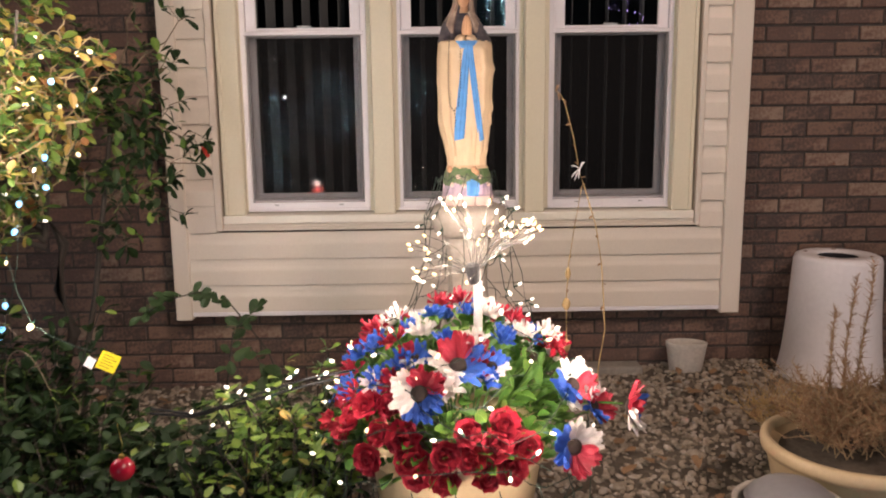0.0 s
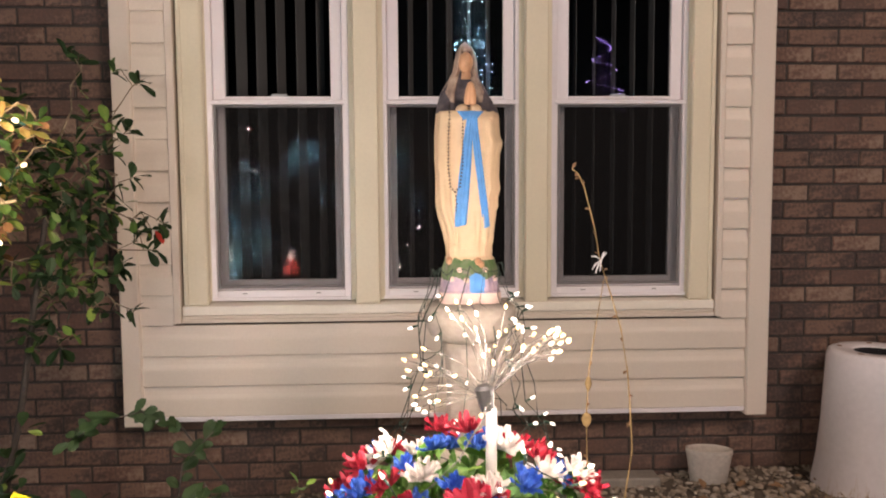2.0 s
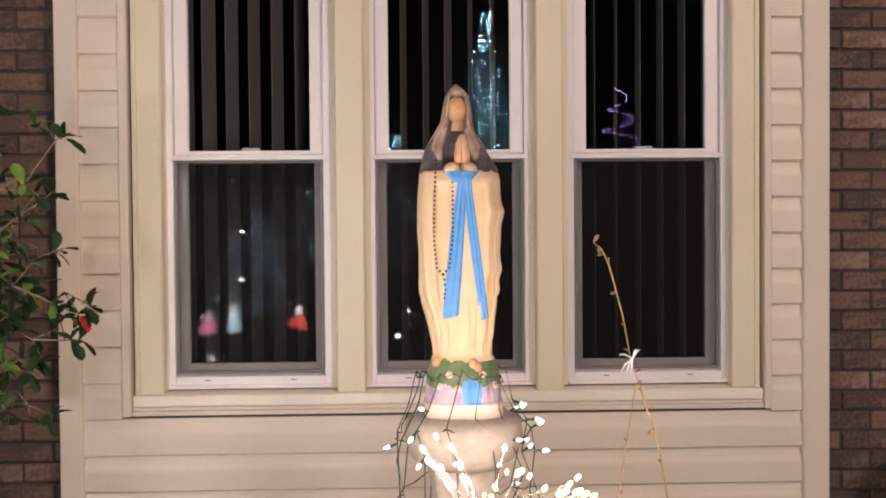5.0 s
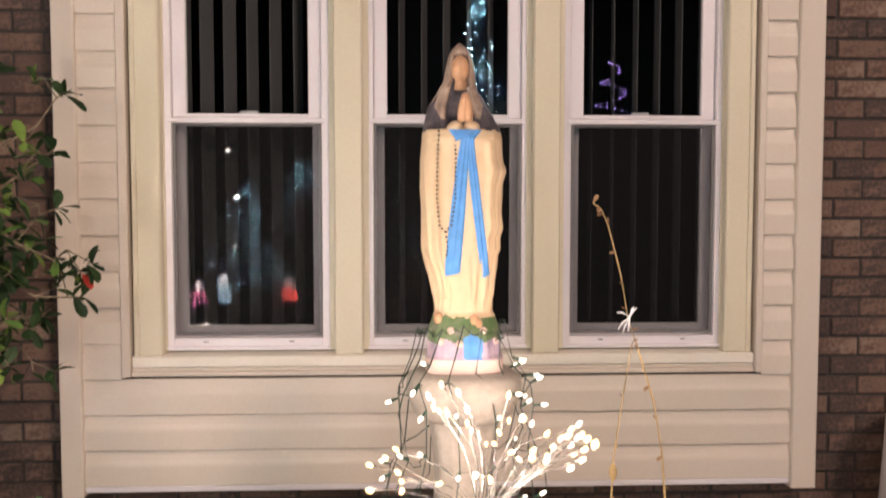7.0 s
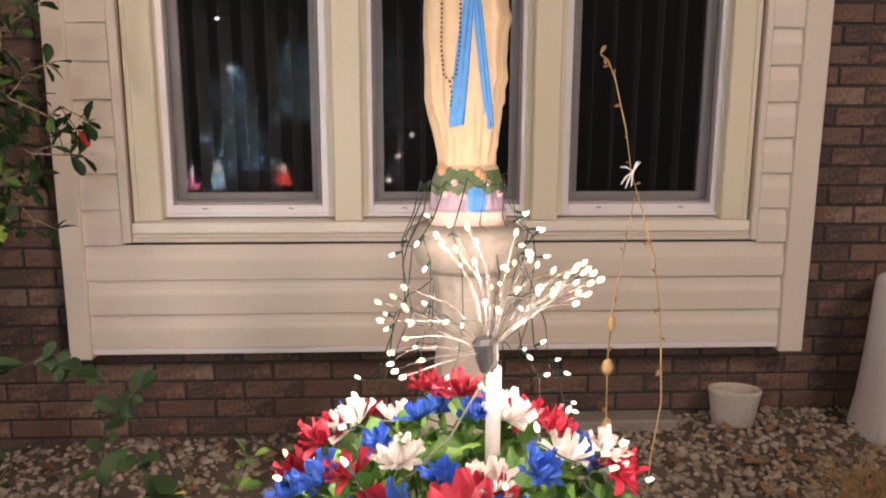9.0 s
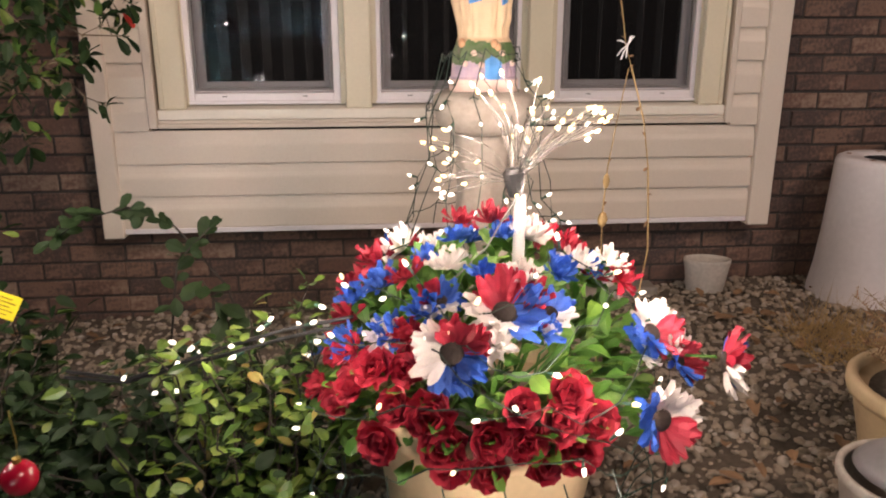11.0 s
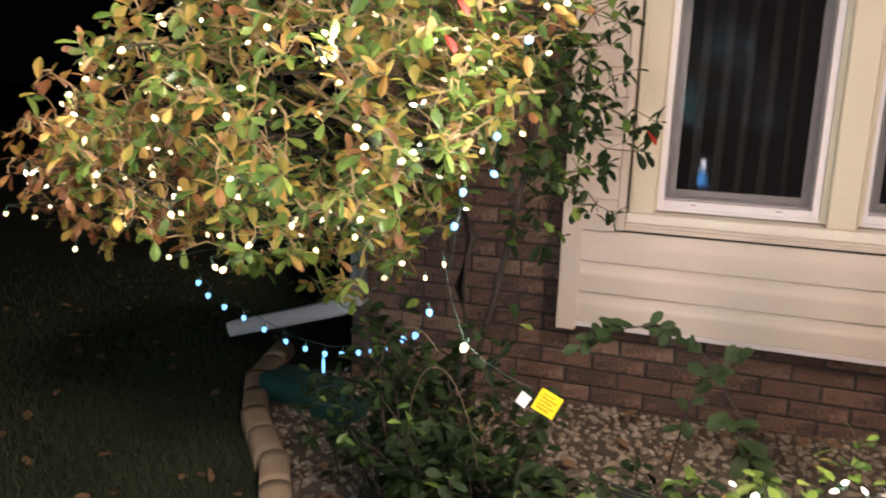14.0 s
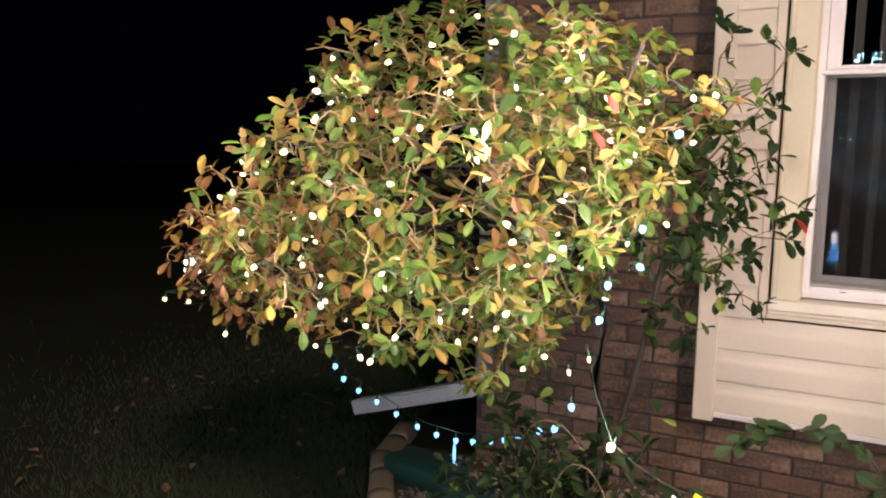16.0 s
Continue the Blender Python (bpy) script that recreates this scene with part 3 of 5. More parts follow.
    for f in bm.faces:
        x, y, z = f.calc_center_median()
        mid, w, fr, bk, fold = skin_of(z)
        front = y < -0.004
        u = abs(x - mid) / max(w, 0.001)
        wave = 0.006 * noise.noise((x * 60, z * 40, 2.0))
        if z < 0.0295:
            f.material_index = 4
        elif z < 0.114 + wave:
            f.material_index = 3 if z > 0.066 + 2 * wave else 7
            if front and -0.004 < x < 0.034 and z < 0.082 - 0.6 * abs(x - 0.012):
                f.material_index = 1
        elif z > 0.490 + 0.09 * max(0.0, 0.045 - abs(x + 0.005)) + wave:
            # dark grey over the shoulders and chest, worn pale veil about the head
            if not front:
                f.material_index = 6 if z > 0.58 else 5
            elif z > 0.640 - 0.25 * max(0.0, u - 0.6):
                f.material_index = 6
            elif z > 0.515 + 0.10 * max(0.0, u - 0.55) and 0.42 < u < 0.95 - 3.2 * max(0.0, 0.585 - z):
                f.material_index = 6
            else:
                f.material_index = 5

    def front_y(x, z):
        mid, w, fr, bk, fold = skin_of(z)
        c = max(-0.98, min(0.98, (x - mid) / w))
        a = -math.acos(math.copysign(abs(c) ** (1 / 0.9), c))
        return shell(a, z).y

    def ribbon(centre, half, z0, z1):
        cols, lines_ = 12, 36
        grid = []
        for j in range(lines_ + 1):
            t = j / lines_
            z = z0 + (z1 - z0) * t
            row = []
            for i in range(cols + 1):
                s = 2 * i / cols - 1
                x = centre(t) + half(t) * s
                lift = 0.0048 + 0.0018 * math.cos(s * 8 + 2 * t) - 0.007 * abs(s) ** 6
                row.append(bm.verts.new((x, front_y(x, z) - lift, z + 0.004 * s * (t > 0.95))))
            grid.append(row)
        for p, q in zip(grid, grid[1:]):
            for i in range(cols):
                bm.faces.new((p[i], p[i + 1], q[i + 1], q[i])).material_index = 1

    ribbon(lambda t: -0.002 - 0.0235 * t, lambda t: 0.009 + 0.018 * t - 0.010 * t * t, 0.476, 0.200)
    ribbon(lambda t: 0.006 + 0.037 * t, lambda t: 0.009 + 0.006 * t - 0.006 * t * t, 0.476, 0.196)
    ribbon(lambda t: -0.002, lambda t: 0.036 - 0.016 * t, 0.489, 0.470)

    def add_solid(solid, m, index):
        solid.transform(m)
        for f in solid.faces:
            f.material_index = index
        me = bpy.data.meshes.new("piece")
        solid.to_mesh(me)
        solid.free()
        bm.from_mesh(me)
        bpy.data.meshes.remove(me)

    def egg(rx, ry, rz):
        return turned([(rx * math.sin(math.pi * i / 12), -rz * math.cos(math.pi * i / 12)) for i in range(13)], 20, squash=ry / rx)

    # plain head and neck inside the veil
    add_solid(egg(0.0185, 0.020, 0.0265), pose(-0.0095, -0.018, 0.616), 2)
    add_solid(egg(0.0030, 0.0045, 0.0065), pose(-0.0095, -0.0375, 0.614, -14), 2)
    add_solid(turned([(0, 0), (0.013, 0), (0.011, 0.025), (0, 0.03)], 16), pose(-0.0085, -0.012, 0.574), 2)
    # joined palms, and the cuffs beneath them
    for sx, lean in ((-0.0085, 5), (0.0045, -5)):
        add_solid(turned([(0, 0), (0.0085, 0.002), (0.0105, 0.016), (0.0095, 0.036), (0.0055, 0.052), (0.0, 0.058)], 14, squash=1.5), pose(sx, -0.060, 0.505, 10, lean, 0), 2)
        add_solid(egg(0.017, 0.016, 0.013), pose(sx * 2.6, -0.056, 0.494, 0, -lean * 4, 0), 0)
    # toes, and small roses on the rock
    for x, z in ((0.018, 0.108), (-0.055, 0.110), (0.026, 0.100)):
        add_solid(egg(0.009, 0.013, 0.011), pose(x, -0.046 + 0.25 * abs(x - 0.01), z), 2)
    for x, z in ((-0.049, 0.064), (-0.013, 0.062), (0.062, 0.064), (0.036, 0.088), (-0.03, 0.088)):
        add_solid(egg(0.0075, 0.0065, 0.007), pose(x, front_y(x, z) - 0.001, z), 4)
    ob = part("statue", bm, ROBE, smooth=True)
    for mat in (SASH, SKIN, ROCK_PAINT, BASE_PAINT, SHOULDER_GREY, VEIL, LILAC):
        ob.data.materials.append(mat)
    ob.location = at
    return tagged(ob, "painted plaster statue in cream robe with sky blue sash", "statue")


SX, SY, SZ = 0.112, 2.42, 0.882
statue((SX, SY, SZ))


def pedestal(at, top):
    p = thing("pedestal", at, "off-white cast concrete pedestal with a flared foot", "pedestal")
    x, y, z = at
    part("cap", turned([(0, top), (0.095, top), (0.118, top - 0.012), (0.122, top - 0.045), (0.105, top - 0.085), (0.082, top - 0.10), (0, top - 0.10)], 40, at), CAST, p, smooth=True)
    part("shaft", turned([(0, top - 0.10), (0.074, top - 0.10), (0.064, top - 0.16), (0.060, top - 0.24), (0.066, top - 0.32), (0.078, top - 0.38), (0, top - 0.38)], 40, at,
                         wobble=lambda a, h: 1 + 0.025 * math.cos(10 * a)), CAST, p, smooth=True)
    part("foot", turned([(0, top - 0.38), (0.086, top - 0.38), (0.098, top - 0.44), (0.094, top - 0.50), (0.11, top - 0.56), (0.14, 0.10), (0.15, 0.0), (0, 0.0)], 40, at), CAST, p, smooth=True)
    return p


pedestal((SX, SY, 0.0), SZ)


def rosary():
    r = thing("rosary", (SX - 0.035, SY - 0.07, SZ + 0.47), "black wooden bead rosary draped over the statue's arm", "rosary")
    way = [(-0.0535, 0.512), (-0.0545, 0.486), (-0.057, 0.432), (-0.058, 0.353), (-0.053, 0.300), (-0.042, 0.287), (-0.029, 0.300), (-0.022, 0.353), (-0.021, 0.432), (-0.022, 0.485)]
    tail = [(-0.040, 0.287), (-0.037, 0.257), (-0.040, 0.232)]
    soup = Soup()
    for line in (way, tail):
        pts = []
        for (x0, z0), (x1, z1) in zip(line, line[1:]):
            k = max(2, round(math.hypot(x1 - x0, z1 - z0) / 0.0088))
            pts += [(x0 + (x1 - x0) * i / k, z0 + (z1 - z0) * i / k) for i in range(k)]
        for x, z in pts:
            c = Vector((SX + x, SY - (0.062 if z < 0.46 else 0.068 if z < 0.495 else 0.046), SZ + z))
            q = 0.0031
            vs = [c + q * Vector(d) for d in ((1, 0, 0), (-1, 0, 0), (0, 1, 0), (0, -1, 0), (0, 0, 1), (0, 0, -1))]
            soup.add(vs, [(0, 2, 4), (2, 1, 4), (1, 3, 4), (3, 0, 4), (2, 0, 5), (1, 2, 5), (3, 1, 5), (0, 3, 5)])
    tagged(soup.part("bead_strand", BEAD, r, smooth=True), kind="stuff")


rosary()


# ---- strings of lights ----
def bulb_mesh(mat, r=0.0024, length=0.0088):
    bm = turned([(0, -0.004), (r * 0.9, -0.003), (r * 1.1, 0.003), (r * 0.9, length * 0.6), (r * 0.35, length * 0.93), (0, length)], 8)
    me = bpy.data.meshes.new("bulb")
    bm.to_mesh(me)
    bm.free()
    me.materials.append(mat)
    for p in me.polygons:
        p.use_smooth = True
    return me


def socket_mesh():
    bm = turned([(0, -0.019), (0.0022, -0.019), (0.0034, -0.003), (0, -0.003)], 7)
    me = bpy.data.meshes.new("socket")
    bm.to_mesh(me)
    bm.free()
    me.materials.append(SOCKET)
    return me


BULBS = {"warm": bulb_mesh(BULB_WARM, 0.0036, 0.011), "white": bulb_mesh(BULB_WHITE, 0.0036, 0.011), "round": bulb_mesh(BULB_WARM, 0.0054, 0.0115), "blue": bulb_mesh(BULB_BLUE, 0.0072, 0.014), "tip": bulb_mesh(BULB_TIP, 0.0031, 0.0075), "tip_white": bulb_mesh(BULB_WHITE, 0.0030, 0.0075), "fat": bulb_mesh(BULB_WARM, 0.008, 0.016)}
SOCKETS = socket_mesh()


def hang_bulb(string, at, way, kind, holder=True):
    m = Vector(way).to_track_quat("Z", "Y").to_matrix().to_4x4()
    b = new("bulb", BULBS[kind])
    b.parent = string
    b.matrix_parent_inverse = Matrix.Translation(string.location).inverted()
    b.matrix_basis = Matrix.Translation(at) @ m
    if not holder:
        return
    s = new("socket", SOCKETS)
    s.parent = b


def light_string(label, at, lines, spots, kind, wire=WIRE, thick=0.0015, category="string lights", name="light_string"):
    """lines: wire paths; spots: (place, direction) of bulbs."""
    s = thing(name, at, label, category, "light strings")
    bm = bmesh.new()
    for pts in lines:
        if len(pts) > 1:
            tube(bm, pts, thick, 5)
    tagged(part("wire", bm, wire, s), kind="stuff")
    for i, (p, d) in enumerate(spots):
        hang_bulb(s, p, d, kind[i % len(kind)])
    return s


rng = random.Random(11)


def rough_line(a, b, n=7, shake=0.02, sag=0.0):
    pts = curve_pts(a, b, sag, n)
    return [p + Vector((rng.uniform(-shake, shake), rng.uniform(-shake, shake), rng.uniform(-shake, shake))) if 0 < i < n else p for i, p in enumerate(pts)]


# net thrown over the pedestal
lines, spots = [], []
prev = None
for k in range(13):
    a = math.pi * 2 * k / 13 + 0.15
    pts = []
    for z, r in ((0.965, 0.082), (0.90, 0.10), (0.86, 0.128), (0.80, 0.136), (0.72, 0.135), (0.64, 0.155), (0.57, 0.185), (0.50, 0.215)):
        aa = a + rng.uniform(-0.16, 0.16)
        rr = r + rng.uniform(-0.012, 0.018)
        pts.append(Vector((SX + rr * math.cos(aa), SY + rr * 0.9 * math.sin(aa), z + rng.uniform(-0.02, 0.02))))
    lines.append(pts)
    if prev:
        for j in range(0, 8, 2):
            lines.append(rough_line(prev[j], pts[j], 4, 0.008, 0.012))
    prev = pts
    if math.sin(a) < 0.75:
        for p in pts[2:] if k % 2 else pts[1:]:
            if rng.random() < 0.5:
                out = Vector((math.cos(a), math.sin(a), rng.uniform(-0.8, 0.9)))
                spots.append((p + 0.02 * out.normalized(), out))
light_string("clear net lights on tangled green wire over the pedestal", (SX, SY, 0.88), lines, spots, ["white"])


# ---- starburst light ----
def starburst(at):
    x, y, z = at
    s = thing("starburst_light", (x, y, 0.45), "lit silver starburst light on a white plastic stake", "garden light")
    part("stake", turned([(0, 0), (0.0115, 0), (0.0115, z - 0.475), (0, z - 0.475)], 14, (x + 0.008, y, 0.45)), STAKE, s, smooth=True)
    bm = turned([(0, 0), (0.013, 0), (0.017, 0.02), (0.020, 0.045), (0.013, 0.052), (0, 0.052)], 12)
    bm.transform(pose(x, y, z - 0.03, 0, -8, 0))
    part("hub", bm, BLACK, s, "black plastic hub")
    r = random.Random(5)
    n = 0
    rods = 48
    for k in range(rods):
        lat = math.asin(r.uniform(0.02, 0.98))
        a = 2.39996 * k + r.uniform(-0.4, 0.4)
        way = Vector((math.cos(lat) * math.cos(a), 0.8 * math.cos(lat) * math.sin(a), math.sin(lat))).normalized()
        if k % 5 == 0:
            # the sheaf that leans out together on one side
            way = Vector((r.uniform(0.62, 0.95), r.uniform(-0.45, 0.3), r.uniform(0.42, 0.85))).normalized()
        if way.x > 0.3 and way.z < 0.36:
            continue
        if way.x < -0.4 and way.z < 0.3:
            way.z -= 0.2
        length = r.uniform(0.125, 0.185)
        bend = Vector((r.uniform(-0.02, 0.02), r.uniform(-0.02, 0.02), 0.012))
        pts = [Vector(at) + way * (0.018 + length * t) + bend * math.sin(math.pi * t) for t in (0, 0.2, 0.4, 0.6, 0.8, 1.0)]
        bm = bmesh.new()
        tube(bm, pts, [0.0007, 0.0008, 0.0006, 0.0008, 0.0006, 0.0005], 5)
        pts2 = [p + 0.0028 * Vector((math.sin(9 * i), math.cos(9 * i), math.sin(4 * i))) for i, p in enumerate(pts)]
        tube(bm, pts2, 0.0005, 4)
        br = part("branch", bm, SILVER_WIRE, s)
        spots_ = [1.0, 0.6] if k % 3 == 0 else [1.0]
        for at_t in spots_:
            i = round(at_t * 5)
            hang_bulb(br, pts[i], way if at_t == 1.0 else way + Vector((r.uniform(-1, 1), r.uniform(-1, 1), r.uniform(-1, 1))), "tip" if n % 4 else "tip_white", False)
            n += 1


starburst((0.106, 1.918, 0.765))


# ---- potted silk flowers ----
PX, PY = 0.055, 1.89


def flower_pot(name, at, r, h, mat, label, rim=0.02, soil=True):
    p = thing(name, at, label, "pot")
    part("body", turned([(0, 0), (r * 0.70, 0), (r * 0.74, 0.01), (r * 0.93, h * 0.82), (r * 0.95, h * 0.86), (r * 0.90, h * 0.9), (0, h * 0.5)], 44, at), mat, p, smooth=True)
    part("rim", turned([(r * 0.90, h * 0.86), (r * 0.99, h * 0.86), (r, h * 0.9), (r, h * 0.97), (r * 0.97, h), (r * 0.91, h), (r * 0.89, h * 0.96), (r * 0.90, h * 0.86)], 44, at), mat, p, smooth=True)
    if soil:
        part("soil", turned([(r * 0.9, h * 0.84), (r * 0.5, h * 0.88), (0, h * 0.9)], 30, at, wobble=lambda a, z: 1 + 0.02 * math.sin(7 * a)), GRAVEL_BED, p, "dark potting soil", smooth=True)
    return p


flower_pot("planter", (PX, PY, 0.0), 0.235, 0.37, TAN_POT, "tan plastic planter filled with silk flowers")


def petal(bm, length, width, tilt, turn, cup=0.3, ruffle=0.0, base=0.012, rnd=random):
    rows = [(0.0, 0.35), (0.35, 0.85), (0.7, 1.0), (1.0, 0.45)]
    ring = []
    ph = rnd.uniform(0, 6)
    for t, w in rows:
        line = []
        for s in (-1, 0, 1):
            x = base + length * t
            yy = 0.5 * width * w * s
            zz = cup * width * w * abs(s) * 0.5 + ruffle * length * t * math.sin(ph + 3 * s + 4 * t)
            v = Vector((x, yy, zz))
            v.rotate(Euler((0, -tilt * (0.5 + 0.6 * t), 0)))
            v.rotate(Euler((0, 0, turn)))
            line.append(bm.verts.new(v))
        ring.append(line)
    for p, q in zip(ring, ring[1:]):
        for i in range(2):
            bm.faces.new((p[i], p[i + 1], q[i + 1], q[i]))


def tricolour_flower(seed):
    """A ruffled daisy with a third of its petals in each colour."""
    r = random.Random(seed)
    f = thing("tricolour_flower", (0, 0, 0), "red, white and blue silk daisy with dark centre", "flower", "silk daisies")
    third = 2 * math.pi / 3
    for k, (name, mat) in enumerate((("red_petals", RED_SILK), ("white_petals", WHITE_SILK), ("blue_petals", BLUE_SILK))):
        bm = bmesh.new()
        for layer in range(2):
            for i in range(6):
                petal(bm, r.uniform(0.032, 0.047), r.uniform(0.013, 0.018), r.uniform(0.05, 0.5) + 0.25 * layer, k * third + (i + 0.5 * layer) / 6 * third + r.uniform(-0.08, 0.08), 0.35, 0.07, rnd=r)
        part(name, bm, mat, f)
    part("centre", turned([(0, -0.004), (0.014, -0.002), (0.0165, 0.004), (0.011, 0.009), (0, 0.007)], 14), SEEDS, f, "dark brown seeded centre", smooth=True)
    return f


def plain_flower(seed, mat, label, name="silk_flower"):
    r = random.Random(seed)
    f = thing(name, (0, 0, 0), label, "flower", "silk blossoms")
    bm = bmesh.new()
    for layer in range(3):
        for i in range(8):
            petal(bm, r.uniform(0.028, 0.050), r.uniform(0.011, 0.019), r.uniform(0.0, 0.6) + 0.32 * layer, (i + 0.5 * layer) / 8 * 2 * math.pi + r.uniform(-0.25, 0.25), 0.5, 0.12, 0.004, r)
    part("petals", bm, mat, f)
    part("calyx", turned([(0, -0.012), (0.006, -0.008), (0.008, 0.0), (0, 0.003)], 8), SILK_LEAF, f, "green calyx")
    return f


def rose(seed):
    r = random.Random(seed)
    f = thing("silk_rose", (0, 0, 0), "full red silk rose with curled petals", "flower", "silk roses")
    for layer, (n, length, width, tilt) in enumerate(((3, 0.016, 0.020, 1.35), (5, 0.024, 0.030, 1.15), (6, 0.032, 0.036, 0.85), (7, 0.038, 0.040, 0.45))):
        bm = bmesh.new()
        for i in range(n):
            petal(bm, length, width, tilt + r.uniform(-0.1, 0.1), (i + 0.37 * layer) / n * 2 * math.pi, 0.55, 0.13, 0.003, r)
        part("petal_ring", bm, RED_SILK, f)
    part("calyx", turned([(0, -0.014), (0.007, -0.008), (0.010, 0.0), (0, 0.004)], 8), SILK_LEAF, f, "green calyx")
    return f


def face(at, way, size, turn):
    m = Vector(way).to_track_quat("Z", "Y").to_matrix().to_4x4()
    return Matrix.Translation(at) @ m @ Matrix.Rotation(turn, 4, "Z") @ Matrix.Scale(size, 4)


def plant_flowers(proto, places):
    first = True
    for at, way, size, turn in places:
        m = face(at, way, size, turn)
        if first:
            for o in (proto,):
                o.matrix_basis = m
            first = False
        else:
            c = copy_thing(proto, Matrix.Translation(at) @ m.to_quaternion().to_matrix().to_4x4())
            c.scale = (size, size, size)


DOME = Vector((PX, PY + 0.03, 0.33))


def dome(a, lat, k=1.0):
    """A place on the flowers' mound and its outward way."""
    w = Vector((math.cos(a) * math.cos(lat), math.sin(a) * math.cos(lat), math.sin(lat)))
    return DOME + k * Vector((0.325 * w.x, 0.30 * w.y, 0.315 * w.z)), (w + Vector((0, 0, 0.25))).normalized()


r2 = random.Random(21)


def bed_out(places, size, lean=-0.35, sink=0.0):
    """Flowers at points of the mound, each facing outward."""
    out = []
    for p in places:
        p = Vector(p)
        w = (p - DOME).normalized()
        at = p - sink * w
        out.append((at, w + Vector((r2.uniform(-0.35, 0.35), lean + r2.uniform(-0.25, 0.25), 0.15 + r2.uniform(-0.2, 0.35))), size * r2.uniform(0.88, 1.12), r2.uniform(0, 6.28)))
    return out


# roses round the front of the mound
plant_flowers(rose(1), bed_out([(-0.203, 1.769, 0.442), (-0.164, 1.747, 0.483), (-0.129, 1.692, 0.434), (-0.071, 1.661, 0.437), (0.018, 1.630, 0.408), (0.084, 1.627, 0.394), (0.162, 1.663, 0.462)], 1.12, sink=0.02))
plant_flowers(rose(2), bed_out([(-0.158, 1.697, 0.374), (-0.059, 1.643, 0.384), (0.071, 1.641, 0.451), (0.139, 1.642, 0.422), (0.210, 1.666, 0.406), (0.177, 1.644, 0.366), (-0.045, 1.635, 0.351), (-0.235, 1.80, 0.40)], 1.08, sink=0.02))
plant_flowers(rose(10), bed_out([(-0.24, 1.92, 0.44), (-0.20, 2.06, 0.42), (0.02, 1.64, 0.33), (0.115, 1.64, 0.34), (-0.108, 1.715, 0.495)], 1.0, sink=0.02))
# tricolour daisies; the outer ones stand away from the mound on long stems
big = [((-0.034, 1.690, 0.530), (-0.15, -1.0, 0.35), 1.35, 0.05), ((0.318, 1.68, 0.400), (0.35, -1.0, 0.25), 1.3, 4.1), ((0.335, 1.80, 0.505), (0.45, -0.7, 0.75), 1.2, 4.5), ((0.385, 1.79, 0.455), (0.8, -0.6, 0.6), 1.05, 4.7),
       ((0.465, 1.775, 0.455), (1.0, -0.35, 0.1), 1.25, 0.9), ((0.056, 1.725, 0.580), (0.0, -0.55, 0.85), 1.45, 0.8)]
plant_flowers(tricolour_flower(3), big)
plant_flowers(tricolour_flower(4), bed_out([(-0.046, 1.765, 0.590), (0.135, 1.735, 0.575), (-0.10, 2.10, 0.58), (0.18, 2.12, 0.58), (0.27, 2.02, 0.55)], 0.95))
plant_flowers(plain_flower(5, RED_SILK, "red silk blossom with loose pointed petals"),
              bed_out([(0.074, 1.988, 0.665), (-0.144, 1.996, 0.590), (-0.184, 1.986, 0.540), (-0.096, 1.847, 0.605), (0.167, 1.966, 0.635), (0.215, 1.950, 0.615)], 0.98, -0.2))
plant_flowers(plain_flower(9, RED_SILK, "red silk blossom with wide ruffled petals"), bed_out([(0.306, 1.907, 0.570), (0.105, 1.755, 0.590), (0.02, 2.08, 0.64), (-0.20, 1.90, 0.505)], 1.0, -0.2))
plant_flowers(plain_flower(6, WHITE_SILK, "white silk blossom with rounded petals"),
              bed_out([(-0.098, 1.999, 0.612), (-0.026, 1.836, 0.628), (0.096, 1.782, 0.614), (0.137, 1.937, 0.645), (0.286, 1.920, 0.595), (0.221, 1.893, 0.602), (0.036, 1.70, 0.535)], 0.98, -0.1))
plant_flowers(plain_flower(7, BLUE_SILK, "royal blue silk blossom with narrow petals"),
              bed_out([(0.088, 1.943, 0.650), (-0.187, 1.899, 0.549), (-0.065, 1.758, 0.575), (-0.141, 1.866, 0.586), (0.167, 1.820, 0.612)], 0.86, -0.2))
plant_flowers(plain_flower(14, BLUE_SILK, "small royal blue silk blossom with ragged petals"), bed_out([(0.125, 1.715, 0.552), (-0.019, 1.672, 0.487), (0.255, 1.93, 0.588), (0.0, 1.95, 0.645), (0.03, 1.80, 0.622), (-0.06, 1.92, 0.615)], 0.82, -0.2))

# small blossoms between the large ones
for seed, mat, label, degs in ((15, RED_SILK, "small red silk blossom with ragged petals", (188, 205, 352, 15, 78, 230)), (16, WHITE_SILK, "small white silk blossom with narrow petals", (170, 214, 330, 40, 120, 8)), (17, BLUE_SILK, "small royal blue silk blossom tucked between leaves", (160, 198, 340, 25, 100, 222))):
    spread = []
    for k, deg in enumerate(degs):
        p, w = dome(math.radians(deg + r2.uniform(-8, 8)), math.radians((18, 34, 30, 40, 58, 44)[k] + r2.uniform(-6, 6)), 1.0)
        spread.append(p)
    plant_flowers(plain_flower(seed, mat, label), bed_out(spread, 0.86, -0.25))

